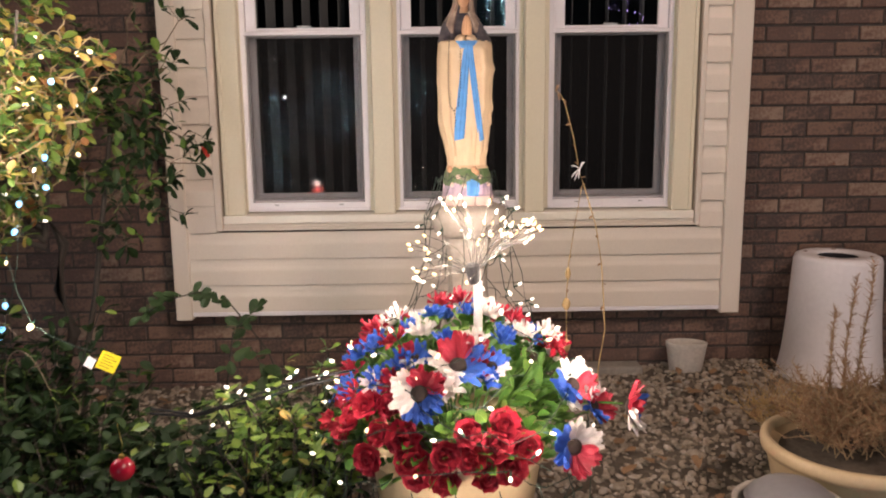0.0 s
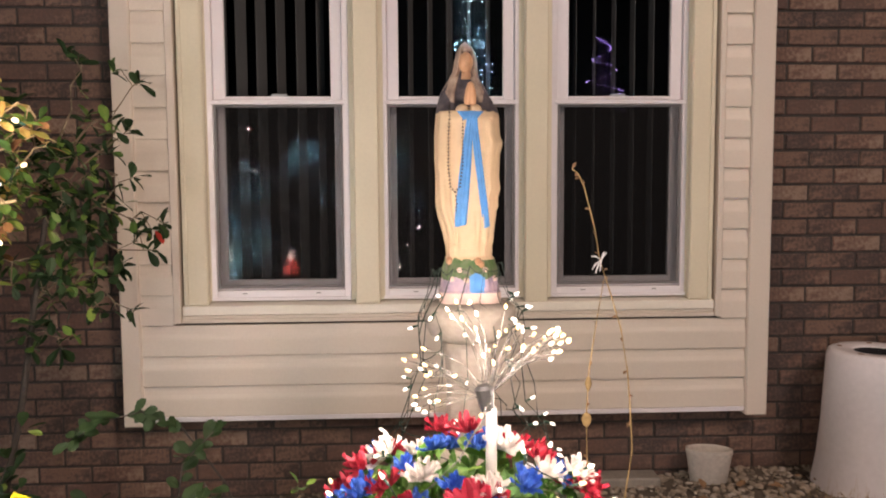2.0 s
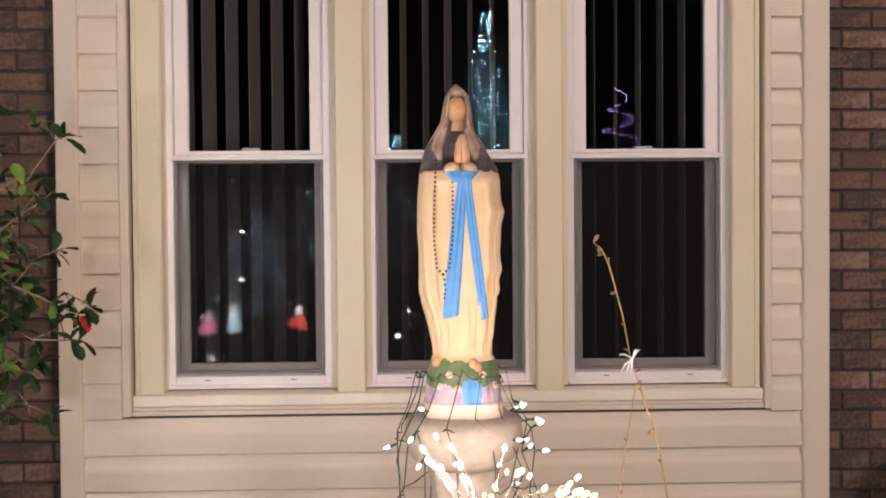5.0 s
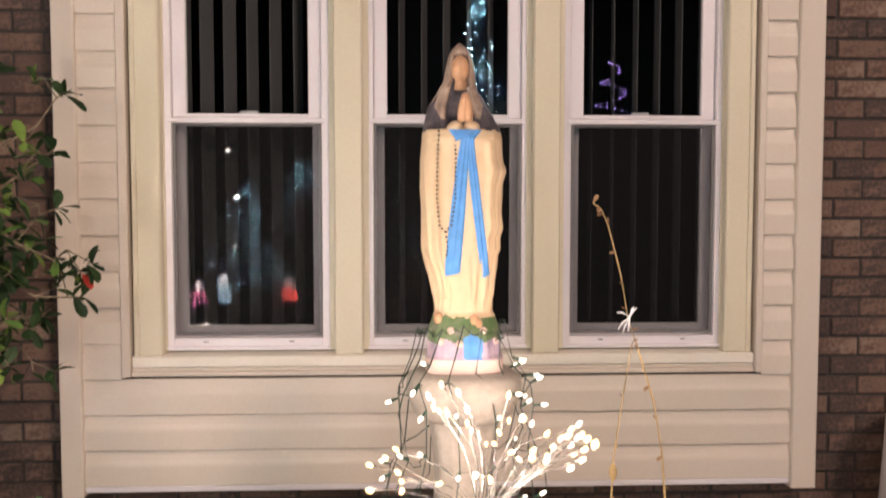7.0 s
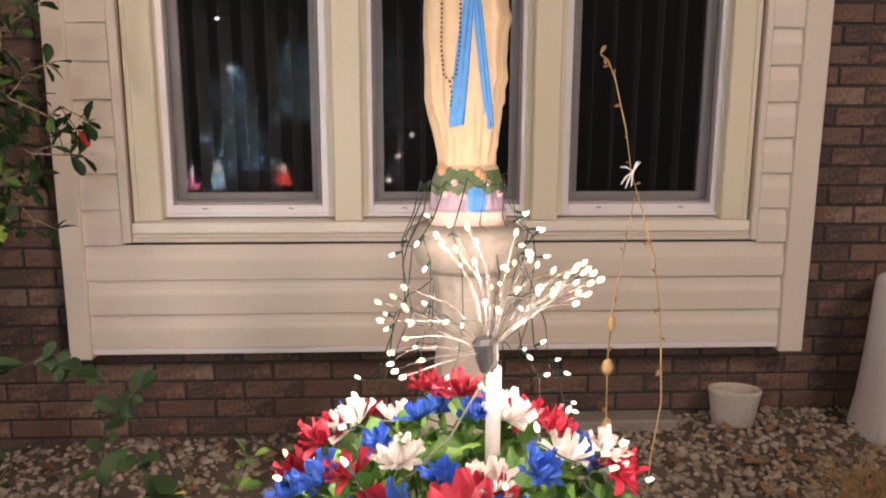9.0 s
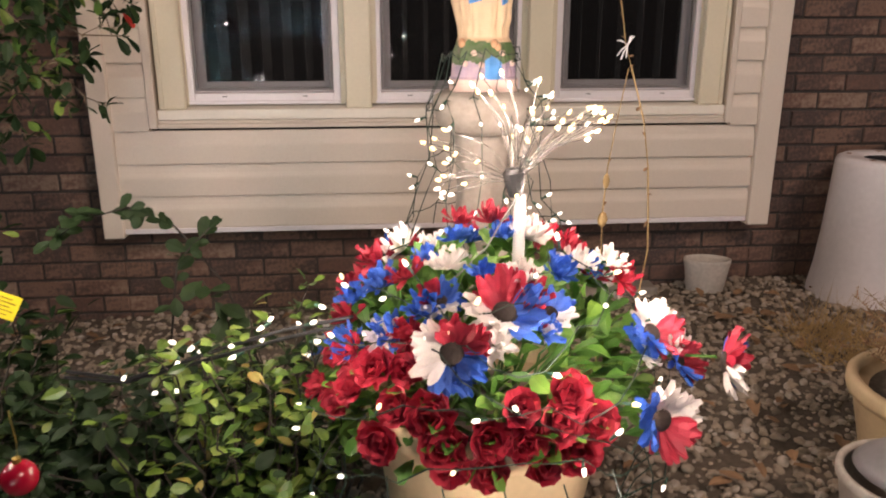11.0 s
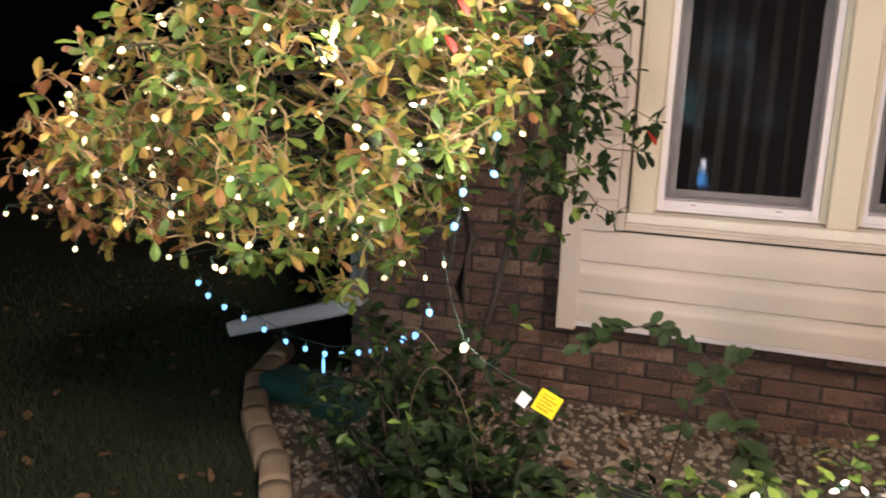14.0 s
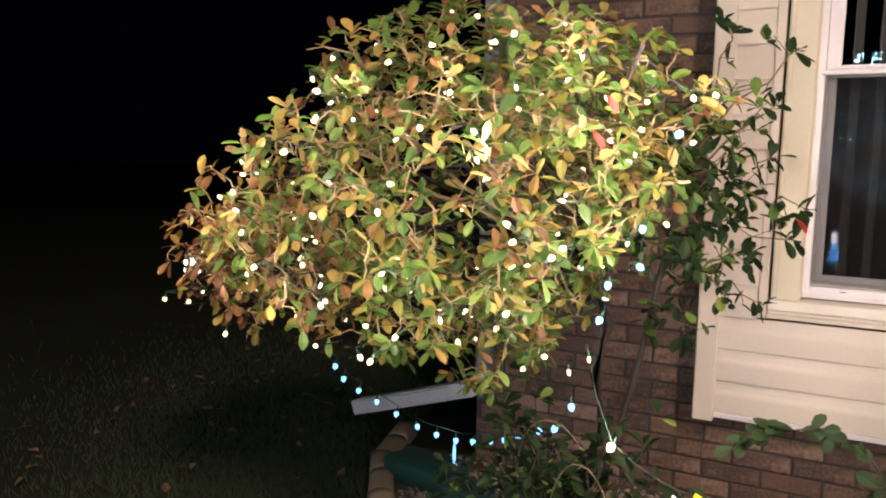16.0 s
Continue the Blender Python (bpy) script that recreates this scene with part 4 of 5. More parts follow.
# silk foliage that fills the mound
foliage = Soup()
LV, LF = leaf_verts(0.060, 0.55, 0.3, 0.25)
SV, SF = leaf_verts(0.05, 0.42, 0.3, 0.3)
r3 = random.Random(31)
for k in range(1000):
    a, lat = r3.uniform(0, 2 * math.pi), math.asin(r3.uniform(0.02, 1.0))
    p, w = dome(a, lat, r3.uniform(0.68, 0.93))
    way = w + 0.9 * Vector((r3.uniform(-1, 1), r3.uniform(-1, 1), r3.uniform(-0.7, 0.9)))
    m = aim(p, way, (r3.uniform(-0.5, 0.5), r3.uniform(-0.5, 0.5), 1), r3.uniform(-0.8, 0.8))
    vs, fs = (LV, LF) if k % 2 else (SV, SF)
    foliage.add([m @ (v * r3.uniform(0.8, 1.1)) for v in vs], fs)
fo = thing("silk_foliage", (PX, PY, 0.37), "lime and mid green silk leaves among the flowers", "foliage", kind="stuff")
foliage.part("leaves", SILK_LEAF, fo)
bm = bmesh.new()
for k in range(46):
    p, w = dome(r3.uniform(0, 6.28), r3.uniform(0.1, 1.4), 0.9)
    tube(bm, [(PX + r3.uniform(-0.08, 0.08), PY + r3.uniform(-0.08, 0.08), 0.28), (PX + 0.5 * (p.x - PX), PY + 0.5 * (p.y - PY), 0.40), p], 0.003, 4)
tube(bm, [(0.10, 1.88, 0.33), (0.28, 1.84, 0.44), (0.40, 1.80, 0.46), (0.455, 1.78, 0.464)], 0.003, 5)
tagged(part("stem_mass", bm, SILK_LEAF, fo), kind="stuff")

# clear bulbs on green wire over the flowers
lines, spots = [], []
r4 = random.Random(41)
for turn in range(5):
    lat0 = 0.02 + 0.24 * turn
    pts = []
    for i in range(46):
        a = 2 * math.pi * i / 45
        p, w = dome(a, max(-0.05, lat0 + 0.16 * math.sin(3 * a + turn) + r4.uniform(-0.05, 0.05)), 1.09 + r4.uniform(-0.03, 0.05))
        pts.append(p)
        if i % 4 == turn % 4 and (math.sin(a) < 0.75 or turn > 2):
            d = w + Vector((r4.uniform(-0.8, 0.8), r4.uniform(-0.8, 0.8), r4.uniform(-0.9, 0.7)))
            spots.append((p + 0.024 * d.normalized(), d))
    lines.append(pts)
for i in range(9):
    a = math.radians(200 + 17 * i)
    p, w = dome(a, -0.02, 1.04)
    q = p + Vector((0.02 * w.x, 0.02 * w.y, -0.07 - r4.uniform(0, 0.05)))
    lines.append([p, (p + q) / 2 + Vector((0.01, 0.0, 0.0)), q])
    spots.append((q + Vector((0, 0, -0.02)), Vector((r4.uniform(-0.4, 0.4), -0.2, -1))))
    low = Vector((PX + 0.255 * math.cos(a + 0.14), PY + 0.255 * math.sin(a + 0.14), 0.16 + r4.uniform(-0.02, 0.02)))
    after, _ = dome(a + math.radians(17), -0.02, 1.04)
    lines.append([q, (q + low) / 2 + Vector((0, -0.006, 0.004)), low])
    lines.append([after + Vector((0, 0, -0.08)), (after + low) / 2 + Vector((0, -0.006, -0.01)), low])
    spots.append((low + Vector((0.0, -0.012, -0.016)), Vector((r4.uniform(-0.8, 0.8), -0.5, -0.8))))
light_string("lit clear mini bulbs on dark green wire over silk flowers", (PX, PY, 0.37), lines, spots, ["white", "white", "warm"])
# white lead running up to the starburst
bm = bmesh.new()
tube(bm, [(0.10, 1.90, 0.73), (0.07, 1.88, 0.69), (0.045, 1.86, 0.655), (-0.01, 1.83, 0.615), (-0.06, 1.81, 0.59), (-0.10, 1.80, 0.55)], 0.0018, 6)
lead = thing("power_lead", (0.0, 1.85, 0.6), "thin white plastic lead trailing over the flowers", "cable")
part("cable", bm, PALE_WIRE, lead)


# ---- plants at the house corner ----
r5 = random.Random(51)
PALM_V, PALM_F = leaf_verts(0.062, 0.50, 0.25, 0.16)
ROUND_V, ROUND_F = leaf_verts(0.052, 0.62, 0.2, 0.25)


def put_leaf(soup, at, way, size, vs=PALM_V, fs=PALM_F, spin=0.0):
    m = aim(at, way, (r5.uniform(-0.5, 0.5), r5.uniform(-0.5, 0.5), 1), spin)
    soup.add([m @ (v * size) for v in vs], fs)


def whorl(soup_of, at, way, n, size):
    """A ring of leaves at a twig's end."""
    way = Vector(way).normalized()
    u = way.orthogonal().normalized()
    w = way.cross(u)
    a0 = r5.uniform(0, 6.28)
    for i in range(n):
        a = a0 + 2 * math.pi * i / n + r5.uniform(-0.3, 0.3)
        d = way * r5.uniform(0.1, 0.8) + u * math.cos(a) + w * math.sin(a)
        put_leaf(soup_of(), Vector(at) - way * r5.uniform(0, 0.03), d, size * r5.uniform(0.7, 1.15), spin=r5.uniform(-0.6, 0.6))


def bent(a, b, n=5, shake=0.03, lift=0.05):
    a, b = Vector(a), Vector(b)
    return [a.lerp(b, i / n) + Vector((0, 0, lift * math.sin(math.pi * i / n))) +
            (Vector((r5.uniform(-shake, shake), r5.uniform(-shake, shake), r5.uniform(-shake, shake))) if 0 < i < n else Vector()) for i in range(n + 1)]


bush = thing("rhododendron_bush", (-1.36, 2.72, ground_z(-1.36, 2.7)), "tall broadleaf bush with green and yellowing leaves", "bush")
green, yellow, bronze, shade = Soup(), Soup(), Soup(), Soup()
C, RAD = Vector((-1.60, 2.28, 1.11)), Vector((0.80, 0.50, 0.49))
root = Vector((-1.34, 2.72, ground_z(-1.34, 2.72) - 0.02))
limb_bm = bmesh.new()
limb_ends = []
tube(limb_bm, [root, (-1.33, 2.70, 0.26), (-1.26, 2.66, 0.42), (-1.29, 2.64, 0.58), (-1.25, 2.62, 0.74), (-1.31, 2.60, 0.88), (-1.34, 2.58, 1.05)], [0.024, 0.021, 0.022, 0.018, 0.019, 0.016, 0.014], 10)
tube(limb_bm, [root + Vector((0.03, 0.03, 0)), (-1.27, 2.74, 0.28), (-1.20, 2.72, 0.55), (-1.14, 2.70, 0.85), (-1.08, 2.68, 1.15)], [0.012, 0.011, 0.010, 0.009, 0.008], 9)
part("trunk", limb_bm, BARK, bush, smooth=True)
fork = Vector((-1.31, 2.62, 0.82))
for k in range(30):
    a = r5.uniform(0, 6.28)
    w = Vector((math.cos(a) * r5.uniform(0.3, 0.9), math.sin(a) * r5.uniform(0.2, 0.85), r5.uniform(-0.55, 0.8)))
    end = C + Vector((RAD.x * w.x, RAD.y * w.y, RAD.z * w.z))
    end.z -= 0.42 * max(0.0, -w.x) ** 1.5 * (1.0 if w.z > 0 else 0.2)
    pts = bent(fork + Vector((0, 0, r5.uniform(-0.1, 0.2))), end, 6, 0.035, 0.08)
    bm = bmesh.new()
    tube(bm, pts, [0.011, 0.0095, 0.008, 0.007, 0.006, 0.005, 0.004], 6)
    part("limb", bm, BARK if k % 3 else TWIG, bush, smooth=True)
    limb_ends += [a_.lerp(b_, t_) for a_, b_ in zip(pts[2:], pts[3:]) for t_ in (0, 0.33, 0.66)] + [pts[-1]]
twigs = bmesh.new()
tips = []
while len(tips) < 1180:
    w = Vector((r5.uniform(-1, 1), r5.uniform(-1, 1), r5.uniform(-1, 1)))
    if not 0.45 < w.length < 1.0 + 0.16 * noise.noise(w * 2.3):
        continue
    if w.y > 0.55 and r5.random() < 0.6:
        continue
    p = C + Vector((RAD.x * w.x, RAD.y * w.y, RAD.z * w.z))
    # the crown leans down to its outer tip and is cut away under the middle
    p.z -= 0.42 * max(0.0, -w.x) ** 1.5 * (1.0 if w.z > 0 else 0.2)
    p.x -= 0.05 * max(0.0, -w.x)
    if p.z < 0.68 + 0.08 * math.sin(p.x * 6) or p.z < 0.62:
        continue
    # open below on the house side
    if p.x > -1.31 + 0.60 * (p.z - 0.70) + 0.04 * math.sin(p.z * 19):
        continue
    tips.append((p, w))


def crown_leaf(p, w):
    def choose():
        q = r5.random()
        out = max(0.0, min(1.0, (-1.75 - p.x) / 0.5))
        if q < 0.60 * out + 0.11:
            return bronze
        if q < 0.60 * out + 0.40 and w.y < 0.5:
            return yellow
        return green
    return choose


tips.sort(key=lambda t: (t[0] - fork).length)
for p, w in tips:
    base = min(limb_ends, key=lambda e: (e - p).length)
    pts = bent(base, p, 4, 0.012, 0.015)
    limb_ends += [pts[2], pts[3]]
    tube(twigs, pts, [0.0030, 0.0026, 0.0022, 0.0018, 0.0013], 4)
    d = Vector((w.x, w.y - 0.25, w.z + 0.35)).normalized()
    whorl(crown_leaf(p, w), p, d, r5.choice((4, 4, 5)), 0.72)
    for i in (2, 3):
        if r5.random() < 0.6:
            put_leaf(crown_leaf(p, w)(), pts[i], Vector((r5.uniform(-1, 1), r5.uniform(-1, 0.5), r5.uniform(-0.5, 0.8))), r5.uniform(0.6, 0.95))
# bare shoots threading the crown
for k in range(260):
    p, w = tips[r5.randrange(len(tips))]
    q = p - 0.10 * w + Vector((r5.uniform(-0.13, 0.13), r5.uniform(-0.10, 0.04), r5.uniform(-0.10, 0.12)))
    tube(twigs, bent(p - 0.08 * w, q, 4, 0.014, 0.02), [0.0026, 0.0023, 0.0020, 0.0016, 0.0010], 4)
# dark sprays reaching along the wall towards the window
# their shade is put into the darker leaf colour
sprays = [((-1.10, 2.68, 1.10), (-0.77, 2.74, 1.08), 9), ((-1.14, 2.70, 0.86), (-0.90, 2.75, 0.95), 7), ((-1.08, 2.68, 1.15), (-0.86, 2.74, 1.36), 6), ((-1.10, 2.68, 1.2), (-1.02, 2.66, 1.02), 8),
          ((-1.12, 2.70, 0.9), (-1.06, 2.62, 0.86), 7), ((-1.12, 2.70, 1.1), (-0.96, 2.72, 1.03), 8), ((-1.08, 2.68, 1.2), (-1.12, 2.60, 1.45), 6), ((-1.08, 2.68, 1.2), (-0.98, 2.70, 1.55), 5),
          ((-1.14, 2.70, 0.9), (-1.18, 2.55, 1.0), 7), ((-1.08, 2.68, 1.15), (-0.86, 2.78, 1.22), 4), ((-1.08, 2.68, 1.2), (-0.82, 2.74, 1.50), 6), ((-1.12, 2.70, 0.92), (-0.86, 2.72, 0.82), 6), ((-1.10, 2.69, 1.0), (-0.80, 2.74, 1.00), 7), ((-1.14, 2.70, 0.8), (-1.05, 2.66, 0.72), 6), ((-1.10, 2.68, 1.1), (-1.18, 2.56, 1.22), 7), ((-1.10, 2.68, 1.1), (-1.0, 2.62, 1.30), 7)]
spray_twigs = bmesh.new()
for a, b, n in sprays:
    pts = bent(a, b, 6, 0.025, 0.03)
    tube(spray_twigs, pts, [0.005, 0.0045, 0.004, 0.0032, 0.0026, 0.002, 0.0014], 5)
    way = Vector(b) - Vector(a)
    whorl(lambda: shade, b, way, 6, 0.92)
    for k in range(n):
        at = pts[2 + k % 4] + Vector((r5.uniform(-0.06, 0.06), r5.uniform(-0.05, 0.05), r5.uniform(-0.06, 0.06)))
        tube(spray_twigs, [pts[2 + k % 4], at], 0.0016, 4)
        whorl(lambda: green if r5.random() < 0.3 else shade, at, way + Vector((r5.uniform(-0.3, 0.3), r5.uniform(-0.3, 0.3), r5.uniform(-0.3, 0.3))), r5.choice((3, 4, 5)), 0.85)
tagged(part("twig_mass", twigs, TWIG, bush), kind="stuff")
tagged(part("spray_stem", spray_twigs, DARK_TWIG, bush), kind="stuff")
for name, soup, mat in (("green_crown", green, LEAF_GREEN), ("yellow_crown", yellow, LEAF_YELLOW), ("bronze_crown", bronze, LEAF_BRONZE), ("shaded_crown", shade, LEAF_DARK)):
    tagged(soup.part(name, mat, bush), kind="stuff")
for at in ((-0.80, 2.735, 1.06), (-1.12, 2.02, 1.33), (-1.15, 2.04, 1.26)):
    bm = bmesh.new()
    vs, fs = PALM_V, PALM_F
    bv = [bm.verts.new(aim(at, (0.5, -0.3, -0.5)) @ (v * 0.85)) for v in vs]
    for f in fs:
        bm.faces.new([bv[i] for i in f])
    bmesh.ops.delete(bm, geom=[v for v in bm.verts if not v.link_faces], context="VERTS")
    part("red_leaf", bm, LEAF_RED, bush, "red autumn leaf")

# lights wound through the bush
spots, lines, line = [], [], []
near = sorted((t for t in tips if t[1].y < 0.45), key=lambda t: (round(t[0].z * 5), t[0].x * (1 if round(t[0].z * 5) % 2 else -1)))
for i, (p, w) in enumerate(near):
    if i % 5 == 0:
        q = p + Vector((0, -0.05, -0.01))
        line.append(q)
        d = Vector((r5.uniform(-1, 1), r5.uniform(-1, 0.3), r5.uniform(-1, 0.6)))
        spots.append((q + 0.024 * d.normalized(), d))
for a, b in zip(line, line[1:]):
    if (a - b).length < 0.7:
        lines.append(rough_line(a, b, 4, 0.012, 0.015))
light_string("lit warm white mini bulbs wound through the bush", (-1.6, 2.2, 1.1), lines, spots, ["round", "round", "white"], thick=0.0015)
# pale blue bulbs that hang down the bush's edge and along the ground
drop = [(-0.986, 2.10, 1.26), (-1.03, 2.15, 1.15), (-1.069, 2.20, 1.055), (-1.075, 2.18, 0.975), (-1.126, 2.145, 0.935), (-1.135, 2.13, 0.86), (-1.15, 2.13, 0.76), (-1.19, 2.16, 0.66), (-1.30, 2.30, 0.52), (-1.45, 2.50, 0.43)]
swag = [(-1.45, 2.50, 0.43), (-1.56, 2.56, 0.385), (-1.68, 2.58, 0.35), (-1.80, 2.55, 0.375), (-1.92, 2.50, 0.45), (-2.0, 2.42, 0.53), (-2.02, 2.36, 0.62)]
spots = [((-1.069, 2.18, 1.055), (0, -0.5, -1)), ((-1.071, 2.17, 0.971), (1, -0.5, -0.5)), ((-1.126, 2.13, 0.932), (0, -0.6, -1)), ((-0.986, 2.08, 1.251), (0.5, -0.5, 0.3)), ((-1.135, 2.11, 0.858), (-0.3, -0.5, -1)),
         ((-1.20, 2.14, 0.645), (0.3, -0.5, -1)), ((-1.27, 2.24, 0.55), (-0.3, -0.5, -1)), ((-1.36, 2.38, 0.485), (-0.3, -0.5, -1))]
for i in range(len(swag) - 1):
    a, b = Vector(swag[i]), Vector(swag[i + 1])
    for t in (0.15, 0.65):
        spots.append((a.lerp(b, t) + Vector((0, -0.01, -0.02)), (r5.uniform(-0.5, 0.5), -0.3, -1)))
light_string("pale blue and white mini lights hanging below the bush", (-1.45, 2.5, 0.43), [drop, swag], spots, ["blue"])
bm = turned([(0, 0), (0.004, 0.004), (0.005, 0.05), (0.002, 0.07), (0, 0.072)], 8)
bm.transform(pose(-1.70, 2.56, 0.25))
tagged(part("icicle_bulb", bm, BULBS["blue"].materials[0]), "pale blue icicle light hanging from the string", "light bulb")
# the end of the string, with one fat bulb, running down to its tag
light_string("warm white bulb on a twisted clear lead with tags", (-1.07, 2.03, 0.60), [[(-1.16, 2.10, 0.80), (-1.12, 2.06, 0.70), (-1.075, 2.035, 0.615), (-1.03, 2.04, 0.58), (-0.98, 2.06, 0.545), (-0.935, 2.085, 0.52)]],
             [((-1.075, 2.03, 0.612), (-0.2, -0.6, -0.6)), ((-1.14, 2.06, 0.78), (0.2, -0.5, -0.4)), ((-1.19, 2.08, 0.74), (0.2, -0.5, -0.4))], ["fat", "warm", "warm"], WIRE, 0.0016)


def tag_card(name, mat, at, w, h, tilt, label, marks):
    t = thing(name, at, label, "tag")
    m = Matrix.Translation(at) @ pose(0, 0, 0, *tilt)
    bm = boxes(((-w / 2, -0.0008, -h / 2), (w / 2, 0.0008, h / 2)))
    bm.transform(m)
    part("card", bm, mat, t)
    for k in range(marks):
        z = h * (0.32 - 0.16 * k)
        bm = boxes(((-w * 0.36, -0.0016, z - h * 0.022), (w * (0.36 if k % 2 else 0.2), -0.0009, z + h * 0.022)))
        bm.transform(m)
        part("print_line", bm, PRINT, t)


tag_card("warning_tag", YELLOW_TAG, (-0.898, 2.075, 0.494), 0.053, 0.050, (-12, 28, 12), "yellow plastic warning tag with faded print lines", 5)
tag_card("paper_tag", WHITE_TAG, (-0.953, 2.085, 0.490), 0.026, 0.030, (-12, 28, -10), "small white paper tag on the light string", 0)


# ---- low shrubs ----
def low_shrub(label, spots_, count, mats, vs, fs, size, seed):
    """Arching stems with alternate leaves."""
    rr = random.Random(seed)
    first = spots_[0]
    s = thing("shrub", (first[0], first[1], ground_z(first[0], first[1])), label, "shrub")
    stems = bmesh.new()
    soups = [Soup() for _ in mats]
    for k in range(count):
        x, y, h, spread = spots_[k % len(spots_)]
        a = rr.uniform(0, 6.28)
        foot = Vector((x + rr.uniform(-0.08, 0.08), y + rr.uniform(-0.08, 0.08), ground_z(x, y) - 0.01))
        top = foot + Vector((spread * math.cos(a), spread * 0.8 * math.sin(a), h * rr.uniform(0.55, 1.05)))
        pts = bent(foot, top, 6, 0.02, 0.10 * h)
        tube(stems, pts, [0.004, 0.0036, 0.0032, 0.0028, 0.0024, 0.002, 0.0014], 5)
        for i in range(2, 7):
            for j in range(rr.choice((3, 4, 5))):
                d = Vector((rr.uniform(-1, 1), rr.uniform(-1, 1), rr.uniform(-0.35, 0.7)))
                at = pts[i] + 0.014 * d.normalized()
                put_leaf(soups[0 if rr.random() < 0.78 else rr.randrange(len(mats))], at, d, size * rr.uniform(0.65, 1.2), vs, fs, rr.uniform(-0.5, 0.5))
    tagged(part("stem_mass", stems, BARK, s), kind="stuff")
    for i, (soup, mat) in enumerate(zip(soups, mats)):
        if soup.v:
            tagged(soup.part(("leaves", "pale_leaves", "lit_leaves", "dry_leaves")[i], mat, s), kind="stuff")


# leaf colours carry some of the light: darker away from bulbs, lime beside them
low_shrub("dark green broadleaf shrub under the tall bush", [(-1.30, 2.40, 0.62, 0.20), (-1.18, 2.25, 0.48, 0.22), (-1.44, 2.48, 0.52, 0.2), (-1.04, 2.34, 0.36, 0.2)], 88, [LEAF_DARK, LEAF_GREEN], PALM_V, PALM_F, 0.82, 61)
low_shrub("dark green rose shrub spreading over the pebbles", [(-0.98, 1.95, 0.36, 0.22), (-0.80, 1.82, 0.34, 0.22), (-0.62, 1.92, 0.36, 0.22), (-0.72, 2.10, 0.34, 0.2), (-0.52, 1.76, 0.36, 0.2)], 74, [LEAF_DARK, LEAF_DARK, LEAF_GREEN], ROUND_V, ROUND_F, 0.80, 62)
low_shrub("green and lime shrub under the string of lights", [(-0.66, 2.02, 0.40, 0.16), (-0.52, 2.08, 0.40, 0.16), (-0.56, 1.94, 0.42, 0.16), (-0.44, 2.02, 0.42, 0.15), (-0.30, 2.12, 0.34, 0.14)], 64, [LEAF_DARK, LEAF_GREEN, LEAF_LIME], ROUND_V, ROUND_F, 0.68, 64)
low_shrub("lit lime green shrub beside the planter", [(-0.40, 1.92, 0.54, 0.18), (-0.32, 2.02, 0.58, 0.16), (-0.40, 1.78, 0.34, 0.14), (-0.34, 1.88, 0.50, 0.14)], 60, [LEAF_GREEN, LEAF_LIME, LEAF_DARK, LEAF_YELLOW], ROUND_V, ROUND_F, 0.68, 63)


def cane(name, label, stem, radii, leaves, mat, size, vs=ROUND_V, fs=ROUND_F, stem_mat=BARK):
    c = thing(name, stem[0], label, "plant stem")
    bm = bmesh.new()
    tube(bm, stem, radii, 7)
    part("stem", bm, stem_mat, c, smooth=True)
    me = None
    for at, d, k in leaves:
        bm = bmesh.new()
        m = aim(at, d, (r5.uniform(-0.4, 0.4), -0.6, 0.8), r5.uniform(-0.4, 0.4))
        bv = [bm.verts.new(m @ (v * size * k)) for v in vs]
        for f in fs:
            bm.faces.new([bv[i] for i in f])
        bmesh.ops.delete(bm, geom=[v for v in bm.verts if not v.link_faces], context="VERTS")
        part("leaf", bm, mat, c)


def along(stem, n, seed, droop=0.0):
    rr = random.Random(seed)
    out = []
    pts = [Vector(p) for p in stem]
    for i in range(n):
        t = (0.25 + 0.75 * i / max(1, n - 1)) * (len(pts) - 1)
        k = min(int(t), len(pts) - 2)
        p = pts[k].lerp(pts[k + 1], t - k)
        out.append((p, (rr.uniform(-1, 1), rr.uniform(-0.8, 0.2), rr.uniform(-0.5, 0.9) - droop), rr.uniform(0.75, 1.25)))
    return out


s1 = [(-0.40, 2.25, 0.0), (-0.43, 2.26, 0.25), (-0.50, 2.27, 0.46), (-0.60, 2.27, 0.60), (-0.70, 2.27, 0.645), (-0.80, 2.26, 0.62), (-0.87, 2.26, 0.57)]
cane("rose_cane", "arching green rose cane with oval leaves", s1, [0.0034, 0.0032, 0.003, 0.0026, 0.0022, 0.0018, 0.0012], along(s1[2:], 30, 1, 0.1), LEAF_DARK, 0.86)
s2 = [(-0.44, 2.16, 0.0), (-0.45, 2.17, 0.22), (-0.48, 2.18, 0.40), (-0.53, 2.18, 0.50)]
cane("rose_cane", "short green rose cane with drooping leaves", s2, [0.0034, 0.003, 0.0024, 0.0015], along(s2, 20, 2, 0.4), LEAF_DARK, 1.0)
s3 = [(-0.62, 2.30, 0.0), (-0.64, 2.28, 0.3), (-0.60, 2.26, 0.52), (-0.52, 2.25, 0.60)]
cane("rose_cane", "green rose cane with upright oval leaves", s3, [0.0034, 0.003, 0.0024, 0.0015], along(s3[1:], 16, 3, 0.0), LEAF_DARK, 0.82)

